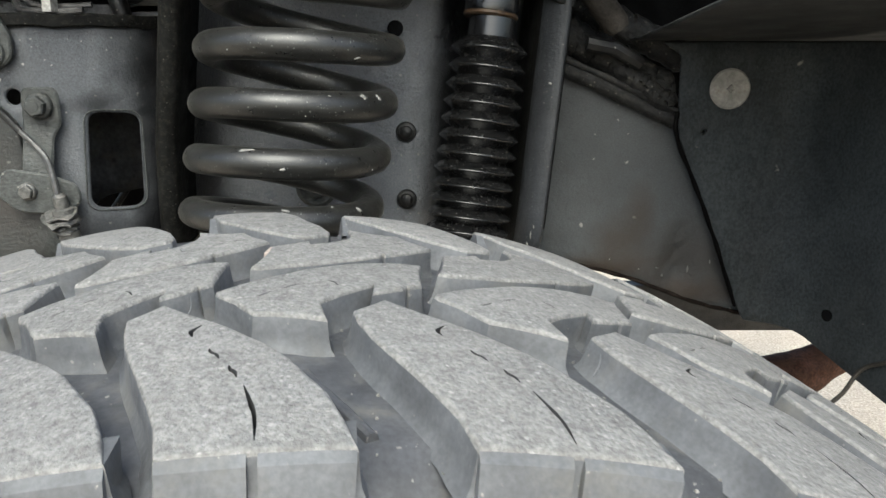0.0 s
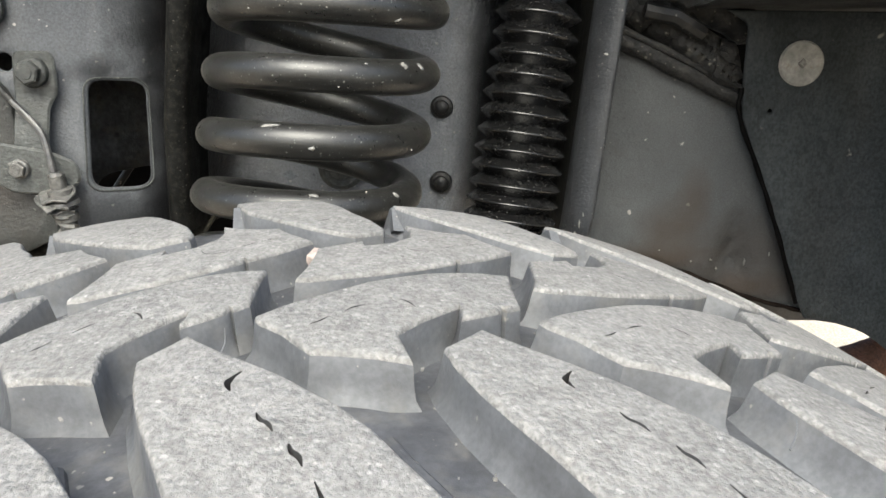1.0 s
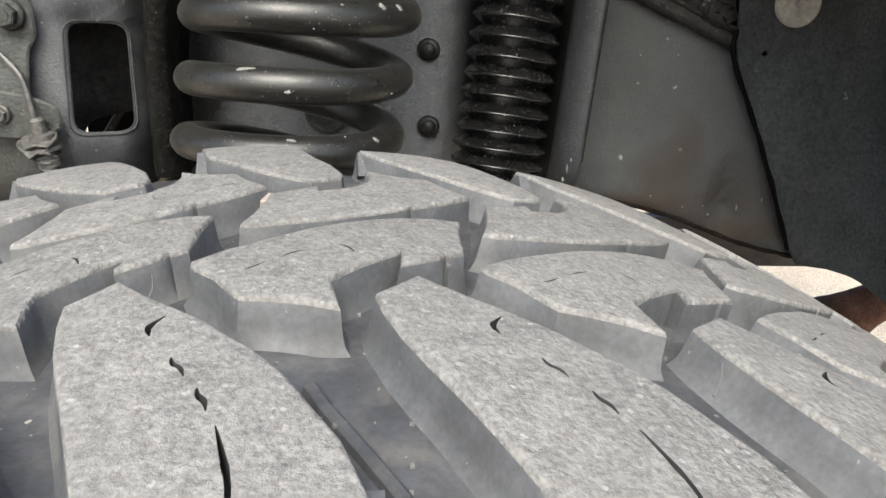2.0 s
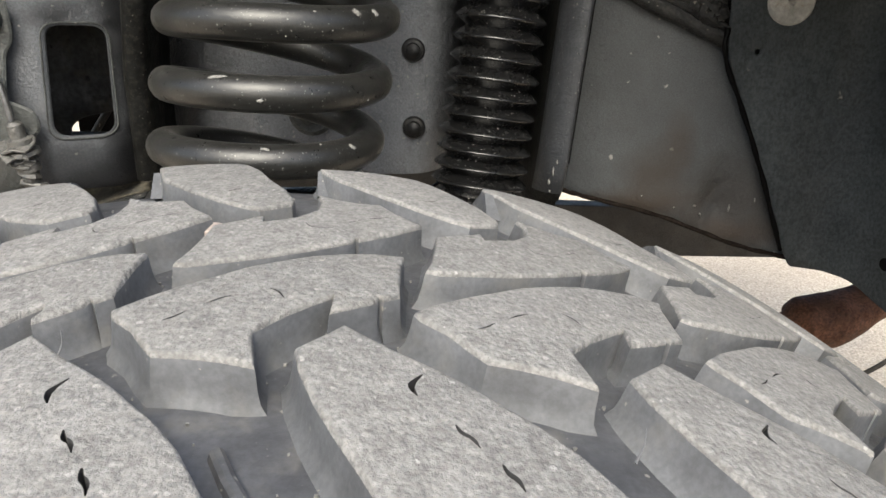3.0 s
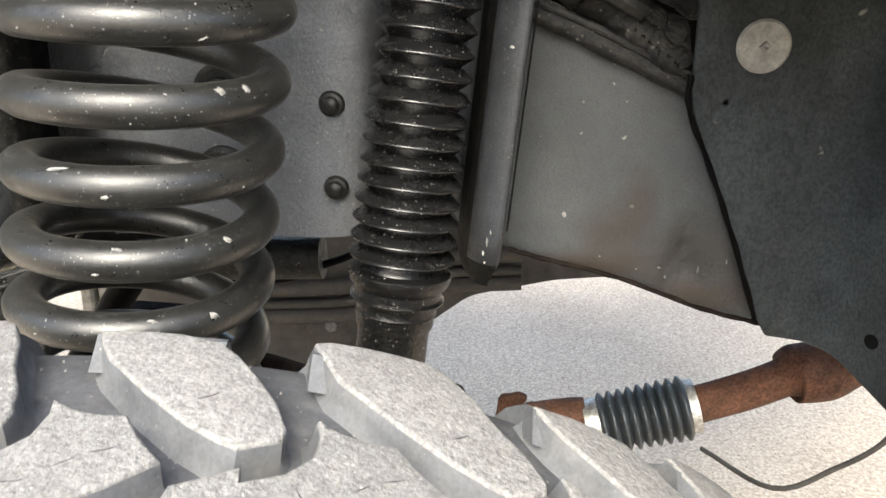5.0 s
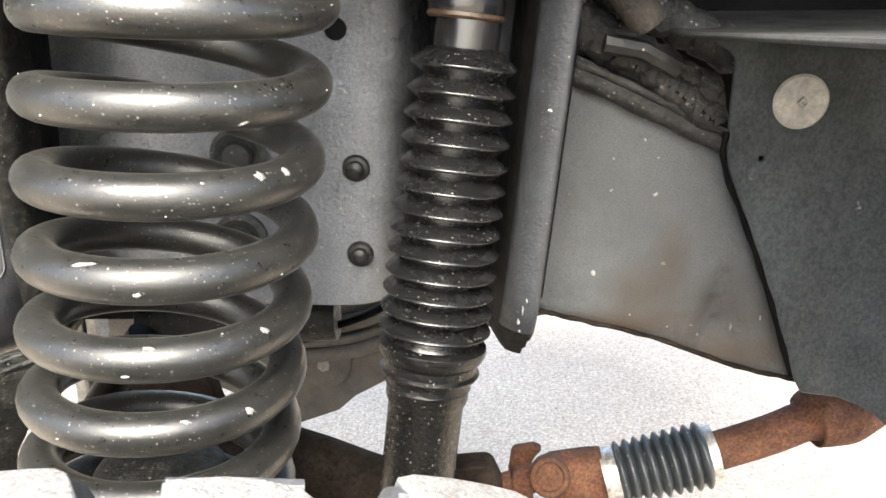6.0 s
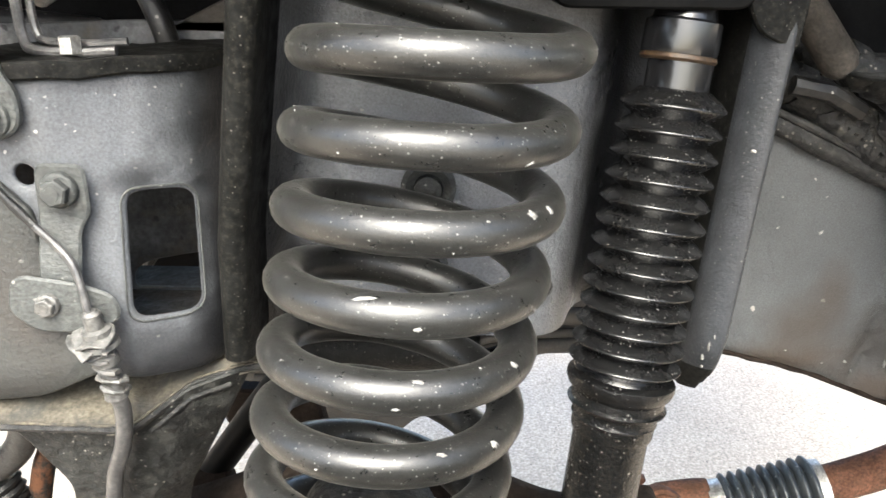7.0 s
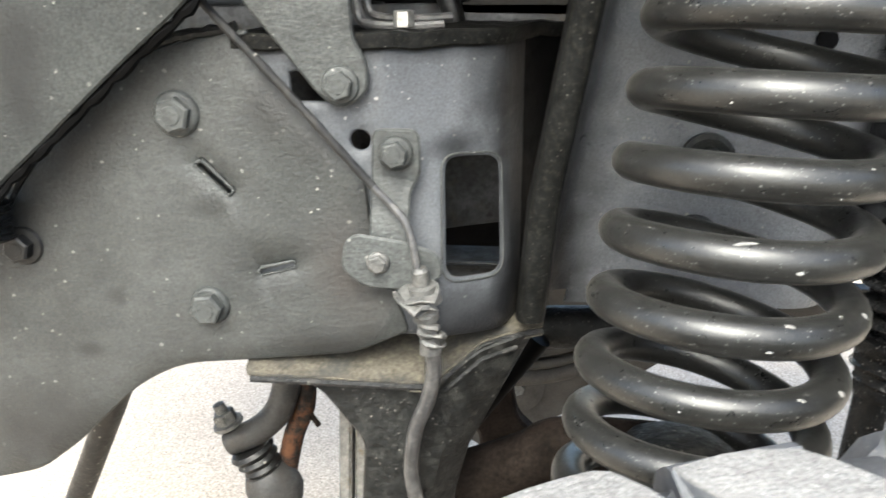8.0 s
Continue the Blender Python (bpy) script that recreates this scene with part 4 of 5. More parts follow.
for k in range(6):
    rows += [(0.0085, -0.012 + 0.0040 * k), (0.0108, -0.0100 + 0.0040 * k), (0.0085, -0.0082 + 0.0040 * k)]
part("ribbed_stud", local(turned(rows + [(0.004, 0.0125)], (-0.502, 0.553, 0.853), (0.06, 0, 1.0), 20), gusset), black_metal, gusset, "ribbed black stud at the plate's edge")

crust = smooth_path([(-0.500, 0.5660, 0.8560), (-0.4840, 0.5660, 0.8790), (-0.4430, 0.5660, 0.9200), (-0.4010, 0.5660, 0.9478), (-0.3560, 0.5660, 0.9565)], 10)
part("crusted_rim", local(sweep([p + Vector((0, 0, 0.0004 * math.sin(i * 2.9))) for i, p in enumerate(crust)], lambda f: 0.0030 + 0.0006 * math.sin(f * 83), 8), gusset), web_black, gusset, "black crusted upper rim")

# ---- strap with a bolted round end ----
strap = thing("bolted_strap", (-0.30, 0.56, 0.92), "grey flat steel strap bolted by its rounded end", "strap")
outline = rounded([(-0.352, 0.990), (-0.2945, 0.990), (-0.2935, 0.951), (-0.2865, 0.940), (-0.2865, 0.9225), (-0.302, 0.9150), (-0.3125, 0.9225), (-0.330, 0.945), (-0.352, 0.972)],
                  [0, 0, 0.01, 0.01, 0.012, 0.012, 0.008, 0.002, 0.01], 6)
part("strap_plate", local(slab(outline, 0.0055, place=lambda x, d, z: (x, 0.5590 + d, z)), strap), plate_paint, strap)
bolt(strap, (-0.3007, 0.5590, 0.9280), r=0.0076, tall=0.008, washer=1.32, label="flanged bolt head")

# ---- liner piece beyond the gusset ----
flap = thing("liner_flap", (-0.46, 0.54, 0.93), "grey fender liner flap with a black shadow strip along its edge", "fender liner")
outline = rounded([(-0.355, 0.985), (-0.371, 0.968), (-0.410, 0.937), (-0.448, 0.905), (-0.478, 0.878), (-0.500, 0.850), (-0.62, 0.80), (-0.62, 1.02), (-0.36, 1.02)], 0.01)
part("flap_sheet", local(slab(outline, 0.003, split=0.02, place=lambda x, d, z: (x, 0.535 + d - 0.25 * max(0, -x - 0.45), z)), flap), flap_plastic, flap)

# solid black strip that draws the flap's shadow on the gusset
edge = smooth_path([(-0.357, 0.5345, 0.983), (-0.371, 0.5345, 0.968), (-0.410, 0.5345, 0.937), (-0.448, 0.5335, 0.905), (-0.478, 0.527, 0.878), (-0.498, 0.522, 0.852)], 8)
part("ragged_edge", local(sweep([p + Vector((0.001, 0.006, -0.0012 + 0.0008 * math.sin(i * 2.3))) for i, p in enumerate(edge)], lambda f: 0.0030 + 0.0007 * math.sin(f * 70), 8), flap), smooth_black, flap, "ragged black edge strip, standing for the shadow below the flap")

# ---- bracket with brake line and hose ----
brake = thing("brake_hose_bracket", (-0.275, 0.56, 0.80), "muddy steel bracket holding a brake pipe and hose", "brake hose")
outline = rounded([(-0.2860, 0.905), (-0.2605, 0.905), (-0.2600, 0.880), (-0.2655, 0.872), (-0.2660, 0.838), (-0.2880, 0.838), (-0.2870, 0.876)], 0.006)
part("bracket_arm", local(slab(outline, 0.003, split=0.01, place=lambda x, d, z: (x, 0.5625 + d - 0.008 * min(1, max(0, (0.878 - z) / 0.03)), z)), brake), plate_paint, brake)
bolt(brake, (-0.2730, 0.5600, 0.8925), r=0.0072, tall=0.008, washer=1.28, label="flanged bolt head")
outline = rounded([(-0.300, 0.847), (-0.294, 0.851), (-0.266, 0.846), (-0.249, 0.839), (-0.247, 0.826), (-0.262, 0.818), (-0.290, 0.820), (-0.303, 0.831)], 0.006)
part("clip_plate", local(slab(outline, 0.003, place=lambda x, d, z: (x, 0.5500 + d + (x + 0.28) * 0.1, z)), brake), plate_paint, brake, "dirty grey-painted clip plate")
bolt(brake, (-0.2822, 0.549, 0.8350), r=0.0050, tall=0.005, washer=1.25, mat=zinc)
pipe = smooth_path([(-0.384, 0.556, 0.989), (-0.3665, 0.555, 0.967), (-0.3330, 0.554, 0.931), (-0.3075, 0.553, 0.9025), (-0.2870, 0.553, 0.879), (-0.2735, 0.552, 0.865), (-0.2665, 0.550, 0.8565), (-0.2630, 0.548, 0.845), (-0.2600, 0.546, 0.829)], 6)
part("brake_pipe", local(sweep(pipe[24:], 0.0020, 10), brake), hose_rubber, brake, "bare grey end of the brake pipe")
part("pipe_sleeve", local(sweep(pipe[:26], lambda f: 0.0023 + 0.0002 * math.sin(f * 260), 10), brake), black_metal, brake, "black sleeve on the brake pipe")
prof = [(0.003, 0.006), (0.0048, 0.004), (0.0048, -0.004), (0.0075, -0.005), (0.0075, -0.009), (0.0052, -0.010), (0.0095, -0.012), (0.0100, -0.0145), (0.0058, -0.016), (0.0058, -0.020),
        (0.0072, -0.021), (0.0072, -0.025), (0.0050, -0.026), (0.0062, -0.034), (0.0050, -0.036), (0.0064, -0.046), (0.003, -0.047)]
fitting = part("hose_fitting", local(turned([(r, z) for r, z in prof], (-0.2590, 0.547, 0.828), (-0.10, -0.1, 1.0), 16), brake), zinc, brake, "corroded hose fitting with a spring clip")
rng = random.Random(8)
for tilt, at, big in (((0.12, -0.25, 1.0), (-0.2620, 0.547, 0.8145), 0.0165), ((-0.15, -0.35, 1.0), (-0.2590, 0.5465, 0.8195), 0.0135), ((0.22, -0.20, 1.0), (-0.2605, 0.547, 0.8105), 0.0120)):
    ring = [Vector((big * rng.uniform(0.62, 1.12) * math.cos(2 * math.pi * k / 13), 0.8 * big * rng.uniform(0.62, 1.12) * math.sin(2 * math.pi * k / 13))) for k in range(13)]
    bm = slab(ring, 0.0016, edge=0.0004, place=lambda x, d, z: (x, z, d + 0.0012 * math.sin(x * 420)))
    bmesh.ops.transform(bm, matrix=along(at, tilt), verts=bm.verts)
    part("clip_collar", local(bm, brake), zinc, fitting, "crusty ragged spring clip")
turns = [(-0.2590 + rng.uniform(0.0045, 0.0068) * math.cos(k * 0.7) + 0.00020 * k, 0.547 + rng.uniform(0.0045, 0.0068) * math.sin(k * 0.7), 0.811 - 0.00062 * k + rng.uniform(-0.0006, 0.0006)) for k in range(40)]
part("clip_spring", local(sweep(turns, lambda f: 0.0014 + 0.0008 * math.sin(f * 47), 6), brake), zinc, fitting, "rusted wire coil")
hose = smooth_path([(-0.2545, 0.5515, 0.784), (-0.2530, 0.553, 0.772), (-0.2570, 0.556, 0.750), (-0.2650, 0.558, 0.728), (-0.2680, 0.558, 0.700), (-0.2640, 0.558, 0.675), (-0.258, 0.560, 0.640), (-0.25, 0.57, 0.56)], 8)
part("hose", local(sweep(hose, 0.0045, 14), brake), hose_rubber, brake, "grey rubber brake hose")

# ---- lower arm bracket with the muddy ledge ----
lower = thing("control_arm_bracket", (-0.28, 0.60, 0.62), "black control arm bracket with a muddy tan ledge", "frame bracket")
FRONT = [(-0.3640, 0.5580, 0.7625), (-0.2620, 0.5640, 0.7580), (-0.2546, 0.5680, 0.7570), (-0.2280, 0.5920, 0.7730), (-0.2050, 0.6000, 0.7775), (-0.1917, 0.6040, 0.7790)]


def front_line(x):
    """Depth and height of the bracket's front lip."""
    for a, b in zip(FRONT, FRONT[1:]):
        if x <= b[0]:
            f = max(0.0, (x - a[0]) / (b[0] - a[0]))
            return a[1] + (b[1] - a[1]) * f, a[2] + (b[2] - a[2]) * f
    return FRONT[-1][1:]


bm = slab(rounded([(-0.366, 0.0), (-0.1917, 0.0), (-0.185, 0.045), (-0.366, 0.045)], [0.006, 0.002, 0.002, 0.002]), 0.0050, split=0.008,
          place=lambda x, d, z: (x, front_line(x)[0] + z, front_line(x)[1] + 0.40 * z - d))
part("ledge", local(bm, lower), tan_mud, lower, "ledge caked with dried tan mud", angle=50)
run = [Vector((x, front_line(x)[0], front_line(x)[1])) for x in (-0.362 + 0.1703 * k / 40 for k in range(41))]
part("front_lip", local(sweep([q + Vector((0, -0.0004, -0.0042)) for q in run], 0.0026, 8), lower), crusty_black, lower, "black rolled front lip")
part("worn_edge", local(sweep([q + Vector((0, -0.0012, -0.0014 + 0.0002 * math.sin(i * 1.7))) for i, q in enumerate(run)], lambda f: 0.0008 + 0.0002 * math.sin(f * 50), 6), lower), tan_mud, lower, "pale worn edge")
part("worn_edge", local(sweep([q + Vector((0, -0.0018, -0.0066)) for q in run[22:]], 0.0007, 6), lower), tan_mud, lower, "pale worn edge")


def web_y(x, z):
    """The web turns back along a slanting fold."""
    side = ((x + 0.2455) * 0.0745 - (z - 0.7055) * 0.049) / 0.0892
    return 0.5715 + 0.5 * max(0.0, x + 0.255) + 0.9 * max(0.0, side)


bm = slab(rounded([(-0.345, 0.7560), (-0.258, 0.7525), (-0.2535, 0.7530), (-0.2285, 0.7690), (-0.207, 0.7735), (-0.196, 0.7750), (-0.2285, 0.7124), (-0.2355, 0.700), (-0.2405, 0.680), (-0.246, 0.655), (-0.250, 0.55), (-0.300, 0.55), (-0.302, 0.670), (-0.2976, 0.709), (-0.3237, 0.7438)],
                  [0.003, 0.002, 0.002, 0.004, 0.004, 0.002, 0.004, 0.004, 0.01, 0.02, 0, 0, 0.02, 0.008, 0.006]), 0.005, split=0.012, place=lambda x, d, z: (x, web_y(x, z) + d, z))
part("bracket_web", local(bm, lower), web_black, lower, "oily black web", angle=30)
inner = [(-0.2490, 0.7465), (-0.2275, 0.7625), (-0.207, 0.7668)]
part("pressed_edge", local(sweep([(x, web_y(x, z) - 0.0006, z) for x, z in inner], 0.0015, 8), lower), crusty_black, lower)

# ---- control arm shaft running down behind the bracket ----
arm = thing("tubular_strut", (-0.24, 0.66, 0.60), "black tubular suspension arm with a bolted end", "control arm")
part("arm_tube", local(sweep([(-0.192, 0.6985, 0.728), (-0.2, 0.699, 0.717), (-0.2276, 0.700, 0.679), (-0.262, 0.700, 0.630)], 0.0115, 20), arm), smooth_black, arm)
part("arm_eye", local(turned([(0.006, -0.022), (0.0125, -0.022), (0.0150, -0.019), (0.0155, 0.0), (0.0150, 0.019), (0.0125, 0.022), (0.006, 0.022)], (-0.2660, 0.692, 0.622), (1.0, 0.1, 0.06), 24), arm), dark_rust, arm, "rusty bushed eye")

# ---- sway bar end link ----
link = thing("sway_bar_link", (-0.40, 0.66, 0.60), "grey sway bar end with a rusty ball joint", "sway bar")
bar = smooth_path([(-0.358, 0.655, 0.775), (-0.370, 0.658, 0.722), (-0.374, 0.660, 0.699), (-0.382, 0.660, 0.677), (-0.399, 0.660, 0.660), (-0.421, 0.660, 0.649)], 8)
part("bar", local(sweep(bar, 0.0105, 16), link), bar_grey, link, "bent grey bar")
for k, z in enumerate((0.0, -0.006, -0.012)):
    part("bellow", local(turned([(0.008, -0.003), (0.0155 - 0.001 * k, -0.003), (0.0175 - 0.001 * k, 0.0), (0.0155 - 0.001 * k, 0.003), (0.008, 0.003)], (-0.404 - z * 0.6, 0.660, 0.642 + z), (-0.45, 0, 1.0), 24), link), black_metal, link)
part("ball_housing", local(turned([(0.006, -0.034), (0.016, -0.033), (0.021, -0.024), (0.021, -0.010), (0.016, 0.0), (0.006, 0.0)], (-0.396, 0.660, 0.627), (-0.45, 0, 1.0), 28), link), bar_grey, link)
part("rusty_arm", local(sweep(smooth_path([(-0.362, 0.670, 0.720), (-0.3625, 0.670, 0.692), (-0.3655, 0.670, 0.6725), (-0.3740, 0.670, 0.652), (-0.381, 0.668, 0.622)], 6), 0.0080, 12), link), arm_rust, link, "rusty steel arm")
part("split_pin", local(sweep([(-0.3620, 0.668, 0.676), (-0.357, 0.667, 0.668), (-0.3535, 0.667, 0.6625)], 0.0022, 8), link), dark_rust, link)
bm = hexagon(0.0085, 0.0, 0.009)
lathe([(0.003, 0.0), (0.0115, 0.0), (0.0115, -0.003), (0.003, -0.003)], 20, bm)
lathe([(0.001, 0.009), (0.0045, 0.009), (0.0045, 0.016), (0.001, 0.017)], 12, bm)
bmesh.ops.transform(bm, matrix=along((-0.4215, 0.660, 0.6665), (-0.35, -0.1, 1.0)), verts=bm.verts)
part("link_nut", local(bm, link), zinc, link, "corroded nut on its stud")

# ---- slanting strut low beside the gusset ----
strut = thing("diagonal_strut", (-0.56, 0.66, 0.56), "dark round strut slanting down behind the gusset", "strut")
part("strut_tube", local(sweep([(-0.455, 0.62, 0.765), (-0.600, 0.68, 0.50)], 0.0095, 16), strut), black_metal, strut)

# ---- liner with its rubber seal, and the end panel ----
liner = thing("inner_fender_liner", (0.17, 0.69, 0.72), "grey plastic inner fender liner with a brown stain", "fender liner")
outline = rounded([(0.080, 0.757), (0.110, 0.7475), (0.165, 0.7335), (0.225, 0.711), (0.272, 0.6995), (0.285, 0.735), (0.255, 0.818), (0.230, 0.868), (0.205, 0.878), (0.08, 0.936)],
                  [0, 0.01, 0.02, 0.01, 0.004, 0.01, 0.02, 0.02, 0.01, 0])
bm = slab(outline, 0.003, split=0.009, place=lambda x, d, z: (x, 0.688 + d + 0.016 * math.exp(-((x - 0.210) / (0.006 + 0.10 * max(0.0, 0.785 - z))) ** 2) / (1 + math.exp((z - 0.775) / 0.008)) * min(1.0, max(0.0, (z - (0.7165 - 0.42 * (x - 0.21))) / 0.020)), z))
part("liner_sheet", local(bm, liner), liner_plastic, liner, angle=60)
edge = smooth_path([(0.086, 0.6865, 0.7545), (0.11, 0.6865, 0.7480), (0.165, 0.6865, 0.7340), (0.225, 0.6865, 0.7115), (0.270, 0.6865, 0.7005)], 6)
part("dirty_edge", local(sweep([p + Vector((0, 0, 0.0003 * math.sin(i * 2.1))) for i, p in enumerate(edge)], lambda f: 0.0018 + 0.0003 * math.sin(f * 60), 8), liner), dark_rust, liner, "muddy lower edge")
seal = smooth_path([(0.094, 0.684, 0.918), (0.130, 0.683, 0.9025), (0.170, 0.682, 0.8835), (0.1985, 0.680, 0.8705)], 6)
part("rubber_seal", local(sweep([p + Vector((0, 0.0003 * math.sin(i * 1.7), 0.0004 * math.sin(i * 1.3))) for i, p in enumerate(seal)], lambda f: 0.0068 + 0.0003 * math.sin(f * 17), 12), liner), crusty_black, liner, "scuffed black rubber strip")
part("seal_ridge", local(sweep([p + Vector((0.004, -0.005, 0.006)) for p in seal], lambda f: 0.0026 + 0.0003 * math.sin(f * 21), 8), liner), crusty_black, liner)
# solid strip along the panel's edge, black for the gap's shade
crack = smooth_path([(0.1958, 0.6725, 0.880), (0.1972, 0.6725, 0.858), (0.2177, 0.6725, 0.813), (0.2367, 0.6725, 0.768), (0.2577, 0.6725, 0.712)], 8)
part("edge_gap", local(sweep([p + Vector((0.0002 * math.sin(i * 1.1), 0, 0)) for i, p in enumerate(crack)], lambda f: 0.0019 + 0.0003 * math.sin(f * 43), 8), liner), smooth_black, liner, "black strip for the shaded gap along the panel")

panel = thing("end_panel", (0.30, 0.68, 0.66), "dark blue-grey plastic wheel-house panel with a round plug", "panel")
outline = rounded([(0.1960, 0.925), (0.1965, 0.880), (0.1985, 0.858), (0.2190, 0.813), (0.2380, 0.768), (0.2590, 0.712), (0.2665, 0.6985), (0.309, 0.693), (0.33, 0.676), (0.37, 0.645), (0.55, 0.55), (0.55, 0.935), (0.180, 0.935)],
                  [0.004, 0.01, 0.01, 0.01, 0.01, 0.003, 0.003, 0.006, 0.01, 0.01, 0, 0, 0])


def panel_y(x):
    over = max(0.0, x - 0.290)
    return 0.672 - (2.0 * over - 0.03 * (1 - math.exp(-over / 0.015)))


bm = slab(outline, 0.003, split=0.016, holes=[disc_loop(0.219, 0.863, 0.0019, 10)], place=lambda x, d, z: (x, panel_y(x) + d, z))
part("panel_sheet", local(bm, panel), panel_plastic, panel, angle=60)
bm = slab(rounded([(0.16, 0.30), (0.56, 0.20), (0.56, 0.82), (0.16, 0.82)], 0.01), 0.003, split=0.03, place=lambda x, d, z: (x, z, 0.936 + d + 0.10 * max(0.0, 0.672 - z)))
part("panel_shelf", local(bm, panel), ledge_plastic, panel, "overhanging grey upper ledge")
bm = turned([(0.002, 0.0), (0.0163, 0.0), (0.0165, 0.0010), (0.0150, 0.0024), (0.0085, 0.0020), (0.0060, 0.0026), (0.002, 0.0027)], (0.237, 0.672, 0.898), (0, -1, 0), 36)
plug = part("round_plug", local(bm, panel), disc_paint, panel, "chalky off-white round plug")
bm = turned([(0.001, 0.0), (0.0036, 0.0), (0.0034, 0.0036), (0.0020, 0.0042), (0.0008, 0.0030)], (0.2372, 0.6700, 0.8982), (0, -1, 0), 4)
part("plug_stud", local(bm, panel), disc_paint, plug, "square centre stud", smooth=False)
# another such disc, on the panel's turned side
bm = turned([(0.001, 0.0), (0.0050, 0.0), (0.0050, 0.0008), (0.001, 0.0008)], (0.3210, panel_y(0.3210) - 0.0004, 0.716), (-0.9, -0.45, 0), 18)
part("panel_hole", local(bm, panel), dark_void, panel, "small dark disc for a hole's shaded inside")

# ---- hoses and linkage in the dark corner ----
knuckle = thing("linkage_tube", (0.12, 0.66, 0.94), "grey round tube end poking from the dark engine bay", "tube")
part("tube", local(sweep([(0.085, 0.655, 1.04), (0.110, 0.655, 0.985), (0.138, 0.652, 0.948), (0.141, 0.652, 0.944)], lambda f: 0.0108 if f < 0.95 else 0.008, 18), knuckle), under_grey, knuckle)
part("tube_clip", local(sweep([(0.118, 0.664, 0.934), (0.140, 0.664, 0.930), (0.162, 0.668, 0.918)], 0.006, 8), knuckle), black_metal, knuckle)
wrap = thing("wrapped_harness", (0.15, 0.68, 0.90), "black crinkled wrapped harness above the liner", "cable")
for k, (a, b, r) in enumerate((((0.100, 0.690, 0.945), (0.195, 0.690, 0.893), 0.014), ((0.105, 0.700, 0.972), (0.21, 0.70, 0.92), 0.013), ((0.150, 0.684, 0.915), (0.190, 0.680, 0.885), 0.010))):
    pts = [Vector(a).lerp(Vector(b), i / 24) + Vector((0, 0, 0.002 * math.sin(i * 1.9 + k))) for i in range(25)]
    part("sleeve", local(sweep(pts, lambda f, r=r, k=k: r * (1 + 0.035 * math.sin(f * 60 + k) + 0.05 * math.sin(f * 23)), 14), wrap), crusty_black, wrap)

# ---- added black backing for the engine bay's darkness behind the gaps ----
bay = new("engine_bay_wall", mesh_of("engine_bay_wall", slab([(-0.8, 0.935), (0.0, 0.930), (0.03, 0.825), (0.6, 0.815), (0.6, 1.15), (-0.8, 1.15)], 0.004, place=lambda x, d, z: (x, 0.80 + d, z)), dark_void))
tagged(bay, "black sheet standing in for the unlit depth of the engine bay", "wall", kind="structure")

clip = thing("bent_wire_bracket", (-0.2900, 0.5940, 0.9550), "bent grey wire bracket with a small plated nut", "bracket")
wire = smooth_path([(-0.3000, 0.5960, 1.0350), (-0.2985, 0.5950, 0.9800), (-0.2965, 0.5940, 0.9610), (-0.2900, 0.5920, 0.9565), (-0.2700, 0.5920, 0.9555), (-0.2500, 0.5940, 0.9565)], 6)
part("wire", local(sweep(wire, 0.0028, 10), clip), hose_rubber, clip)
part("wire_return", local(sweep([p + Vector((0.004, 0.006, 0.004)) for p in wire], 0.0022, 8), clip), hose_rubber, clip)
bm = hexagon(0.0058, 0.0, 0.0085)
bmesh.ops.transform(bm, matrix=along((-0.2715, 0.5900, 0.9555), (0, 0, 1)), verts=bm.verts)
part("nut", local(bm, clip), plated, clip, "bright plated nut")
duct = thing("heat_shield", (-0.20, 0.70, 0.96), "sloping dark heat shield deep in the engine bay", "heat shield")
part("sheet", local(slab(rounded([(-0.262, 0.958), (-0.15, 1.012), (-0.10, 1.012), (-0.10, 0.955)], 0.004), 0.004, place=lambda x, d, z: (x, 0.69 + d, z)), duct), under_black, duct)
bundle = thing("engine_bay_hose", (-0.30, 0.70, 0.97), "dim black hose curving through the engine bay", "hose")
part("hose_run", local(sweep(smooth_path([(-0.36, 0.74, 0.975), (-0.30, 0.70, 1.0), (-0.27, 0.68, 0.99), (-0.255, 0.67, 0.968), (-0.25, 0.67, 0.95)], 6), 0.007, 12), bundle), black_metal, bundle)
part("second_run", local(sweep(smooth_path([(-0.50, 0.72, 0.955), (-0.42, 0.70, 0.965), (-0.35, 0.69, 0.962), (-0.30, 0.69, 0.957)], 6), 0.009, 12), bundle), black_metal, bundle)


def splat(at, normal, wide, tall, seed):
    """A dried, slightly raised dab of mud lying on a curved surface."""
    rng = random.Random(seed)
    n = 14
    bm = bmesh.new()
    normal = Vector(normal).normalized()
    a = Vector((1, 0, 0)) - normal * normal.x
    a.normalize()
    b = normal.cross(a)
    mid = bm.verts.new(Vector(at) + normal * 0.0005)
    rows = []
    edge_r = [1 + rng.uniform(-0.28, 0.28) for _ in range(n)]
    for f, h in ((0.6, 0.0003), (1.0, -0.0012)):
        rows.append([bm.verts.new(Vector(at) + a * wide * f * edge_r[k] * math.cos(2 * math.pi * k / n) + b * tall * f * edge_r[k] * math.sin(2 * math.pi * k / n)
                                  + normal * (h - (tall * f * edge_r[k] * math.sin(2 * math.pi * k / n)) ** 2 / (2 * WIRE))) for k in range(n)])
    for k in range(n):
        j = (k + 1) % n
        bm.faces.new((mid, rows[0][k], rows[0][j]))
        bm.faces.new((rows[0][k], rows[1][k], rows[1][j], rows[0][j]))
    bmesh.ops.recalc_face_normals(bm, faces=bm.faces)
    return bm


mud = material("dried_mud", (0.125, 0.122, 0.115), 0.9, grain=(900.0, 0.25), bump=(700.0, 0.6, 0.0008))


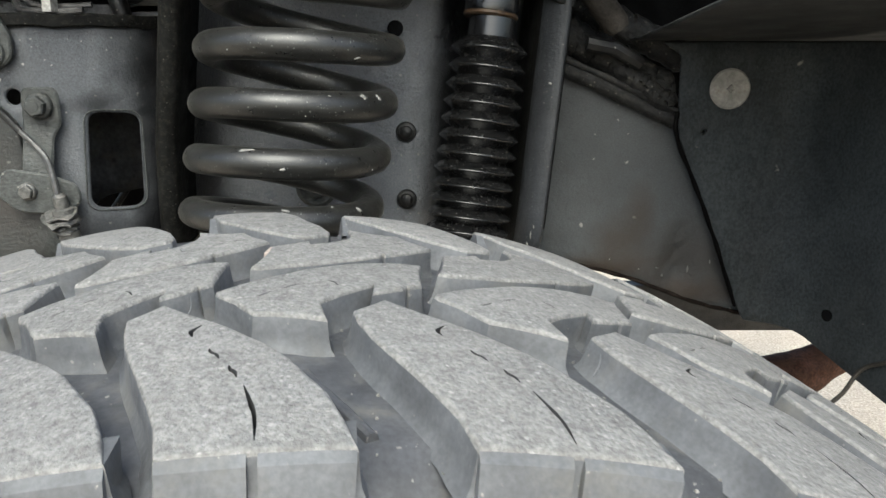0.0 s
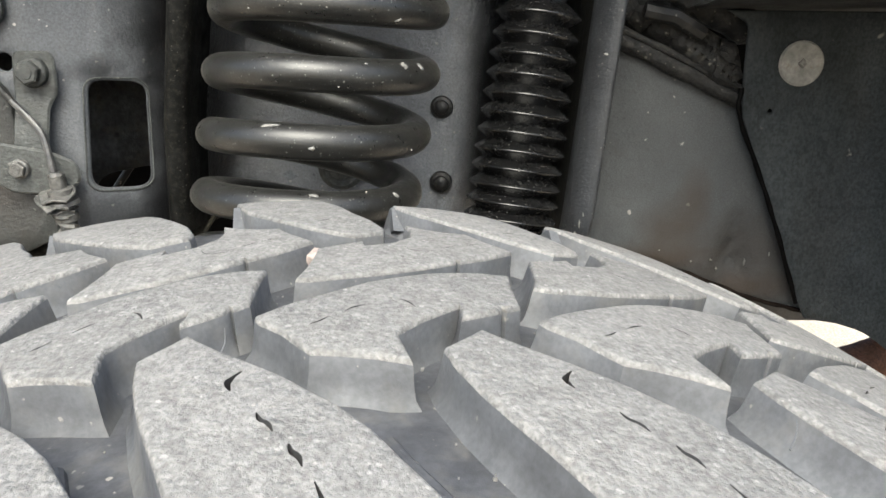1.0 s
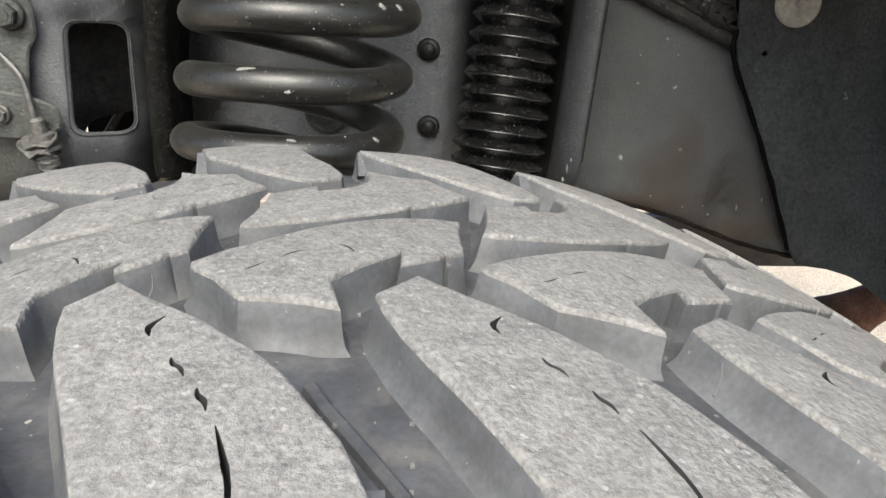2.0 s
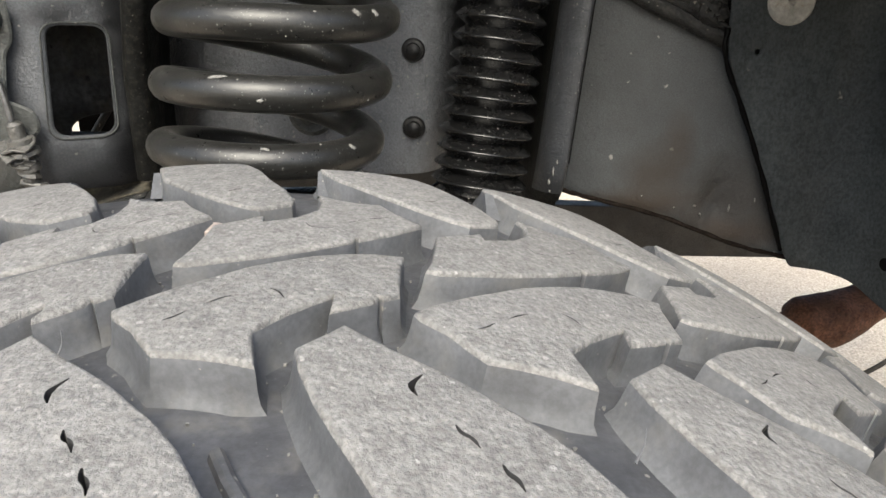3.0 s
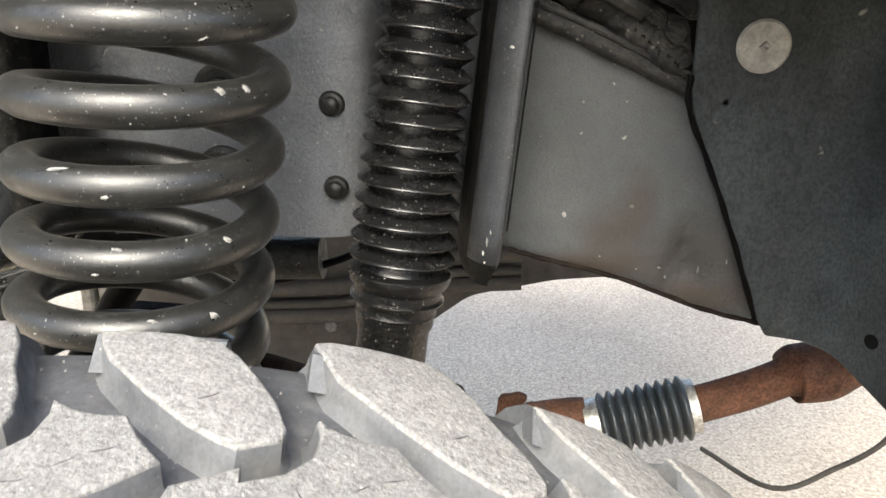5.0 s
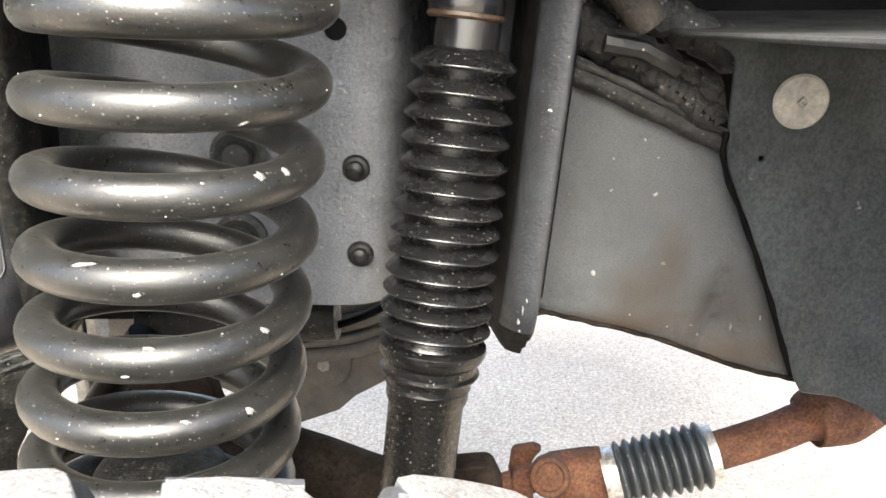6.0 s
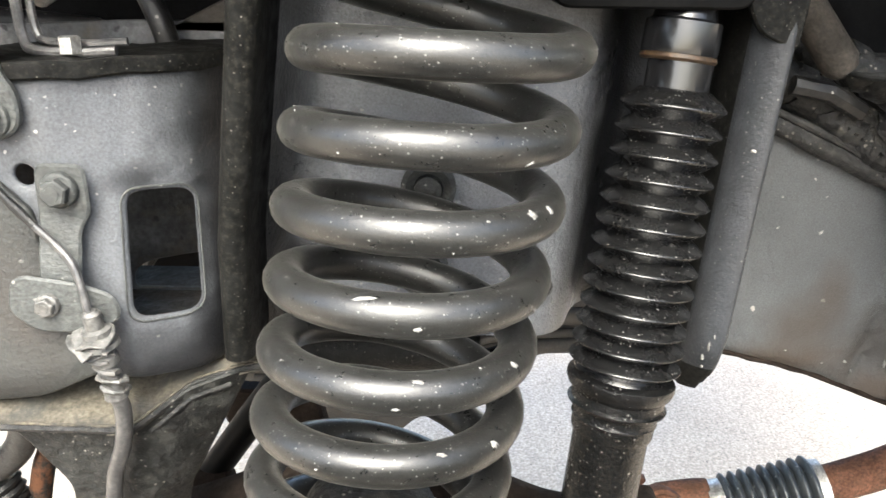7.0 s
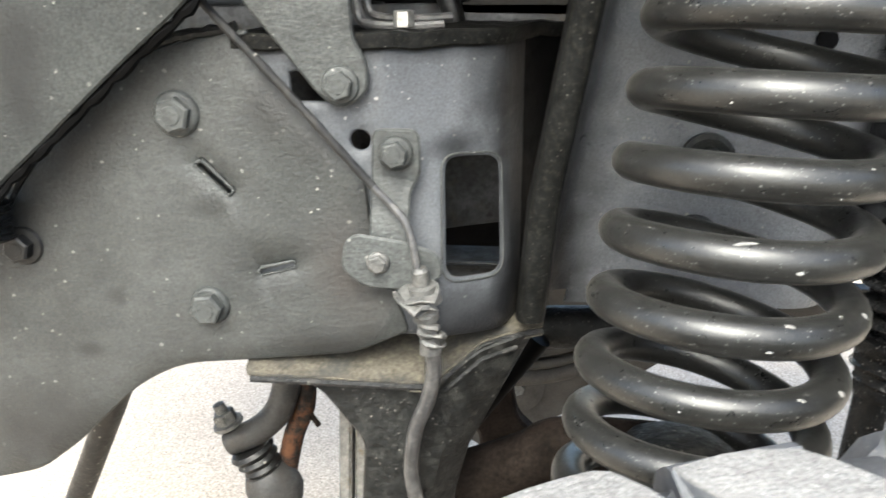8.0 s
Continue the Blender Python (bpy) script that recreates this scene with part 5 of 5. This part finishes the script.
def on_wire(turns, round_angle):
    """A point on the wire's surface and its normal: turns along the coil, then the angle round the wire from outwards to upwards."""
    s_ = 0.0101 + 0.0348 * turns - 0.00002 * turns ** 3
    a_ = radians(-89.4 + 360 * turns)
    out = side_x * math.cos(a_) + side_y * math.sin(a_)
    mid = SPRING_AT + SPRING_AXIS * s_ + out * (COIL + 0.0025 * s_)
    nrm = (out * math.cos(round_angle) + SPRING_AXIS.normalized() * math.sin(round_angle)).normalized()
    return mid + nrm * WIRE, nrm


rng = random.Random(5)
for turns, g, w, h in ((1.135, 0.85, 0.0034, 0.0024), (1.168, 0.80, 0.0028, 0.0024), (-0.035, 1.0, 0.0060, 0.0011), (-0.845, 0.8, 0.0036, 0.0020), (-0.97, 1.0, 0.0032, 0.0013),
                      (-1.86, 0.6, 0.0028, 0.0022), (-1.93, 0.9, 0.0030, 0.0012), (2.11, -0.6, 0.0030, 0.0008), (-0.99, -0.3, 0.0022, 0.0009), (0.02, -0.25, 0.0020, 0.0014)):
    at, nrm = on_wire(turns, g)
    part("mud_splat", local(splat(at, nrm, w, h, int(turns * 1000)), spring), mud, coil, "pale dried mud dab", angle=80)
for k in range(26):
    at, nrm = on_wire(rng.uniform(-2.6, 3.3), rng.uniform(-0.9, 1.4))
    w = rng.uniform(0.0003, 0.0008)
    part("mud_splat", local(splat(at, nrm, w * rng.uniform(1.0, 1.8), w, k), spring), mud, coil, angle=80)
for k, (z, x, w, h) in enumerate(((0.790, 0.0712, 0.0007, 0.0045), (0.782, 0.0690, 0.0010, 0.0020), (0.797, 0.0735, 0.0006, 0.0022), (0.775, 0.0700, 0.0008, 0.0012), (0.905, 0.0835, 0.0016, 0.0010))):
    part("mud_streak", local(splat((x, 0.6105 + 0.06 * (z - 0.85) + 9.0 * max(0.0, 0.803 - z) ** 2, z), (-0.15, -1, -0.1), w, h, 200 + k), tower), mud, tower, "dried mud streak", angle=80)
for k, (x, z, w, h) in enumerate(((0.192, 0.742, 0.0014, 0.0010), (0.197, 0.735, 0.0008, 0.0016), (0.219, 0.741, 0.0007, 0.0032), (0.176, 0.741, 0.0008, 0.0008), (0.150, 0.750, 0.0009, 0.0007), (0.238, 0.748, 0.0006, 0.0024))):
    part("mud_streak", local(splat((x, 0.6875, z), (0, -1, 0.05), w, h, 300 + k), liner), mud, liner, "dried mud streak", angle=80)

# ---- drag link with its boots ----
drag = thing("drag_link", (0.30, 0.85, 0.50), "rusty steering link with a ribbed grey boot", "steering link")
LINK_A, LINK_B = Vector((0.110, 0.845, 0.483)), Vector((0.276, 0.848, 0.526))
way = (LINK_B - LINK_A).normalized()
tube = smooth_path([LINK_B - way * 0.01, (0.322, 0.850, 0.5435), (0.356, 0.854, 0.557), (0.366, 0.856, 0.5605), (0.395, 0.860, 0.5635), (0.420, 0.868, 0.570), (0.46, 0.878, 0.585), (0.60, 0.91, 0.62)], 6)
GIRTH = [0.0184, 0.0186, 0.0188, 0.0285, 0.0300, 0.0265, 0.0210, 0.0200]


def girth(f):
    """The tube's radius along its way, with the thick knuckle."""
    k = min(6, int(f * 7))
    return GIRTH[k] + (GIRTH[k + 1] - GIRTH[k]) * (f * 7 - k)


part("link_tube", local(sweep(tube, girth, 22), drag), rust, drag, "rust-brown steel tube with a thick knuckle")
prof = []
for k in range(9):
    for f, r in ((0.0, 0.0235), (0.35, 0.0300), (0.5, 0.0308), (0.65, 0.0300)):
        prof.append((r + 0.0015 * k / 8, 0.0 + (k + f) * 0.0098))
prof = [(0.018, -0.002), *prof, (0.0245, 0.089), (0.018, 0.090)]
link_boot = part("link_boot", local(turned(prof, LINK_B - way * 0.095, way, 30), drag), boot_grey, drag, "ribbed blue-grey rubber boot", angle=60)
for at in (LINK_B - way * 0.006, LINK_B - way * 0.101):
    part("boot_clamp", local(turned([(0.02, -0.007), (0.0268, -0.007), (0.0272, 0.0), (0.0268, 0.007), (0.02, 0.007)], at, way, 30), drag), plated, link_boot, "bare metal clamp band")
part("knuckle_body", local(turned([(0.008, -0.050), (0.021, -0.046), (0.027, -0.034), (0.026, -0.022), (0.021, -0.010), (0.0205, 0.0), (0.01, 0.0)], LINK_B - way * 0.105, way, 20), drag), rust, drag, "rusty joint body")


def lumpy(bm, amount, seed):
    """Rough, rusted casting: every vertex pushed about a little."""
    rng_ = random.Random(seed)
    for v in bm.verts:
        v.co += Vector((rng_.uniform(-1, 1), rng_.uniform(-1, 1), rng_.uniform(-1, 1))) * amount
    return bm


yoke = Vector((0.114, 0.842, 0.505))
fork = rounded([(-0.034, 0.012), (-0.014, 0.016), (-0.004, 0.012), (-0.013, 0.002), (-0.017, -0.012), (-0.014, -0.028), (-0.004, -0.040), (-0.026, -0.044), (-0.038, -0.018)], 0.005, 3)
for dy in (-0.014, 0.020):
    bm = slab([Vector(q) for q in fork], 0.012, edge=0.002, split=0.008, place=lambda x, d, z, dy=dy: (x + 0.004, d + dy, z))
    bmesh.ops.translate(bm, verts=bm.verts, vec=yoke)
    part("yoke_arm", local(lumpy(bm, 0.0005, 3), drag), rust, drag, "rusty yoke arm")
bm = turned([(0.008, -0.004), (0.022, -0.002), (0.0245, 0.008), (0.0235, 0.026), (0.021, 0.044), (0.0195, 0.056), (0.01, 0.056)], yoke + Vector((0.004, 0.006, -0.010)), way, 14)
part("yoke_web", local(lumpy(bm, 0.0006, 5), drag), rust, drag)
part("link_shaft", local(sweep([yoke + Vector((-0.03, 0.0, -0.008)), (0.0, 0.842, 0.465), (-0.07, 0.842, 0.450)], 0.010, 14), drag), rust, drag)
part("bearing_cap", local(turned([(0.006, -0.02), (0.0185, -0.02), (0.0190, 0.003), (0.0170, 0.0062), (0.0135, 0.0066), (0.0120, 0.0040), (0.0100, 0.0036), (0.006, 0.0050)], yoke + Vector((0.0005, -0.037, 0.024)), (-0.10, -1.0, 0.55), 26), drag), rust, drag, "round rusty bearing cap")

# ---- axle and what hangs under the rail ----
axle = thing("front_axle", (-0.08, 0.9, 0.40), "rust-brown axle housing with a spring perch", "axle")
part("axle_tube", local(sweep([(-0.07, 0.36, 0.4535), (-0.08, 0.6, 0.456), (-0.09, 0.88, 0.458)], 0.040, 24), axle), rust, axle)
part("spring_perch", local(turned([(0.03, -0.14), (0.050, -0.14), (0.070, -0.012), (0.03, -0.0125)], seat, SPRING_AXIS), axle), rust, axle)
part("shock_mount", local(sweep([SHOCK_AT + SHOCK_AXIS * -0.375, (-0.03, 0.57, 0.48)], 0.02, 14), axle), rust, axle)
outline = rounded([(-0.10, 0.440), (-0.147, 0.520), (-0.178, 0.533), (-0.205, 0.560), (-0.212, 0.602), (-0.300, 0.606), (-0.306, 0.566), (-0.245, 0.545), (-0.236, 0.480), (-0.14, 0.425)], [0.01, 0.01, 0.01, 0.01, 0.01, 0.012, 0.01, 0.01, 0.02, 0.01])
part("axle_bracket", local(slab(outline, 0.022, edge=0.003, split=0.02, place=lambda x, d, z: (x, 0.868 + d, z)), axle), dark_rust, axle, "dark rusty bracket on the axle")
tie = thing("tie_rod", (-0.08, 0.64, 0.66), "rust-brown tie rod with a flattened end", "steering rod")
part("rod_tube", local(sweep(smooth_path([(-0.285, 0.668, 0.607), (-0.235, 0.66, 0.630), (-0.195, 0.655, 0.650), (-0.17, 0.652, 0.664), (-0.10, 0.645, 0.666), (-0.068, 0.643, 0.6595), (-0.031, 0.641, 0.6455), (-0.012, 0.64, 0.640), (0.03, 0.638, 0.634)], 6), 0.0215, 18), tie), dark_rust, tie)
part("flat_end", local(slab(rounded([(0.0, 0.668), (0.055, 0.6735), (0.064, 0.652), (0.055, 0.622), (0.0, 0.62)], 0.006), 0.018, place=lambda x, d, z: (x, 0.622 + d, z)), tie), dark_rust, tie)
member = thing("cross_member", (0.1, 1.40, 0.20), "dark brown cross member under the far side, with a small bolt", "frame member")
outline = rounded([(-0.60, 0.70), (0.075, 0.70), (0.115, 0.515), (0.80, 0.50), (0.80, 0.425), (0.375, 0.423), (0.30, 0.418), (0.178, 0.407), (0.035, 0.374), (-0.060, 0.300), (-0.104, 0.277), (-0.155, 0.248), (-0.186, 0.219), (-0.262, 0.190), (-0.34, 0.24), (-0.60, 0.36)],
                  [0, 0.02, 0.02, 0, 0, 0.02, 0.02, 0.02, 0.02, 0.01, 0.004, 0.004, 0.004, 0.01, 0.01, 0])
part("member_web", local(slab(outline, 0.03, split=0.05, place=lambda x, d, z: (x, 1.40 + d, z)), member), under_black, member)
bolt(member, (-0.205, 1.40, 0.313), r=0.012, tall=0.012, mat=zinc, washer=1.3)
part("boss", local(turned([(0.02, 0.0), (0.045, 0.0), (0.045, 0.006), (0.03, 0.008)], (-0.205, 1.402, 0.313), (0, -1, 0), 28), member), under_black, member)
for z, r in ((0.402, 0.014), (0.372, 0.008), (0.350, 0.013)):
    part("pipe", local(sweep(smooth_path([(-0.42, 1.38, z - 0.02), (-0.24, 1.38, z - 0.012), (-0.14, 1.375, z + 0.004), (-0.02, 1.375, z + 0.05), (0.12, 1.38, z + 0.06)], 10), r, 16), member), under_black, member)
part("frame_tube", local(sweep([(-0.208, 0.735, 0.7185), (-0.0585, 0.735, 0.724)], 0.017, 20), rail), web_black, rail)
part("hanger", local(slab([(0.74, 0.46), (0.79, 0.46), (0.79, 1.10), (0.74, 1.10)], 0.02, place=lambda x, d, z: (x, 1.405 + d, z)), member), under_black, member)
under = thing("underbody_hose", (-0.06, 0.735, 0.71), "black hose curving under the frame rail", "hose")
part("hose_run", local(sweep(smooth_path([(-0.16, 0.735, 0.712), (-0.10, 0.735, 0.7125), (-0.0817, 0.735, 0.7142), (-0.0577, 0.735, 0.7181), (-0.0272, 0.735, 0.731), (0.0, 0.735, 0.752)], 6), 0.0032, 10), under), smooth_black, under)
part("hose_end", local(sweep(smooth_path([(-0.16, 0.738, 0.702), (-0.10, 0.738, 0.704), (-0.075, 0.738, 0.7085), (-0.0625, 0.738, 0.7105)], 6), 0.0048, 12), under), smooth_black, under)
post = thing("support_post", (-0.50, 1.00, GROUND), "pale grey upright support post on the paving", "post")
for left, right, back, mat in ((-0.4246, -0.4089, 0.0, disc_paint), (-0.4054, -0.3905, 0.006, disc_paint)):
    bm = slab(rounded([(left, GROUND), (right, GROUND), (right, 0.62), (left, 0.62)], 0.001), 0.03, edge=0.003, place=lambda x, d, z, back=back: (x + 0.045 * (z - 0.42), 1.0 + back + d, z))
    part("post_side", local(bm, post), mat, post, "pale worn upright side of the post")
part("post_foot", local(slab(rounded([(-0.46, 0.97), (-0.37, 0.97), (-0.37, 1.07), (-0.46, 1.07)], 0.006), 0.008, place=lambda x, d, z: (x, z, GROUND + 0.008 - d)), post), zinc, post)

# ---- small things: a trapped stone, moulding hairs, a loose cable ----


def stone(at, r, seed):
    rng_ = random.Random(seed)
    bm = bmesh.new()
    bmesh.ops.create_icosphere(bm, subdivisions=2, radius=r)
    for v in bm.verts:
        v.co *= 1 + rng_.uniform(-0.13, 0.13)
        v.co.z *= 0.75
    bmesh.ops.translate(bm, verts=bm.verts, vec=at)
    return bm


pale_stone = material("pale_stone", (0.21, 0.175, 0.16), 0.8, grain=(500.0, 0.3), bump=(500.0, 0.6, 0.001))
pebble = thing("pebble", (-0.0596, 0.2947, 0.852), "pale pinkish pebble trapped between tread blocks", "pebble")
part("stone", local(stone((-0.0596, 0.2947, 0.8570), 0.0042, 3), pebble), pale_stone, pebble)
part("grit", local(stone((-0.0655, 0.2925, 0.8545), 0.0026, 9), pebble), pale_stone, pebble)
for u, v, lean_u, lean_v in ((95.7, .1805, 2.0, .004), (-12.0, .2120, 1.2, .002)):
    foot, tip = on_tyre(u, v, DEPTH - 0.0008), on_tyre(u + lean_u, v + lean_v, DEPTH + 0.0042)
    bm = sweep(smooth_path([foot, foot.lerp(tip, 0.5) + Vector((0.0006, 0, 0)), tip], 4), lambda f: 0.00028 * (1 - 0.6 * f), 6)
    bmesh.ops.translate(bm, verts=bm.verts, vec=(0, 0, TYRE_R))
    part("vent_hair", bm, tread_side, tyre)
cable = thing("thin_cable", (0.30, 0.60, 0.63), "thin black cable hanging under the end panel", "cable")
run = smooth_path([(0.235, 0.675, 0.600), (0.261, 0.60, 0.625), (0.299, 0.60, 0.643), (0.322, 0.60, 0.661), (0.336, 0.60, 0.683), (0.344, 0.575, 0.70)], 6)
part("cable_run", local(sweep(run, 0.0018, 10), cable), under_black, cable)


def inside(p, loop):
    hit = False
    for (ax, ay), (bx, by) in zip(loop, loop[1:] + loop[:1]):
        if (ay > p[1]) != (by > p[1]) and p[0] < ax + (p[1] - ay) / (by - ay) * (bx - ax):
            hit = not hit
    return hit


rng = random.Random(44)
verts, faces = [], []
while len(verts) < 170 * 8:
    start, length = PITCHES[rng.choice((0, 1, 1, 2, 2, 3, -1))]
    u, v = start + rng.uniform(0, length), rng.uniform(0.145, 0.365)
    if any(inside(((u - st) / (ln / PITCH), v), OUTLINES[row]) for row in ROWS for st, ln in ROWS[row]):
        continue
    r = rng.choice((0.0002, 0.0003, 0.0003, 0.0004, 0.0005))
    at = on_tyre(u, v, 0.0002) + Vector((0, 0, TYRE_R))
    base = len(verts)
    for k in range(8):
        d = Vector((1 if k & 1 else -1, 1 if k & 2 else -1, 1 if k & 4 else -1))
        verts.append(tuple(at + d * r * rng.uniform(0.45, 1.0)))
    faces += [tuple(base + q for q in f) for f in ((0, 2, 3, 1), (4, 5, 7, 6), (0, 1, 5, 4), (2, 6, 7, 3), (0, 4, 6, 2), (1, 3, 7, 5))]
me = bpy.data.meshes.new("groove_grit")
me.from_pydata(verts, [], faces)
me.materials.append(mud)
grit = new("groove_grit", me)
grit.matrix_world = Matrix.Translation((TYRE_X, TYRE_Y, GROUND)) @ Matrix.Rotation(STEER, 4, "Z")
tagged(grit, "pale grit and sand lying in the tread grooves", "grit", kind="stuff")
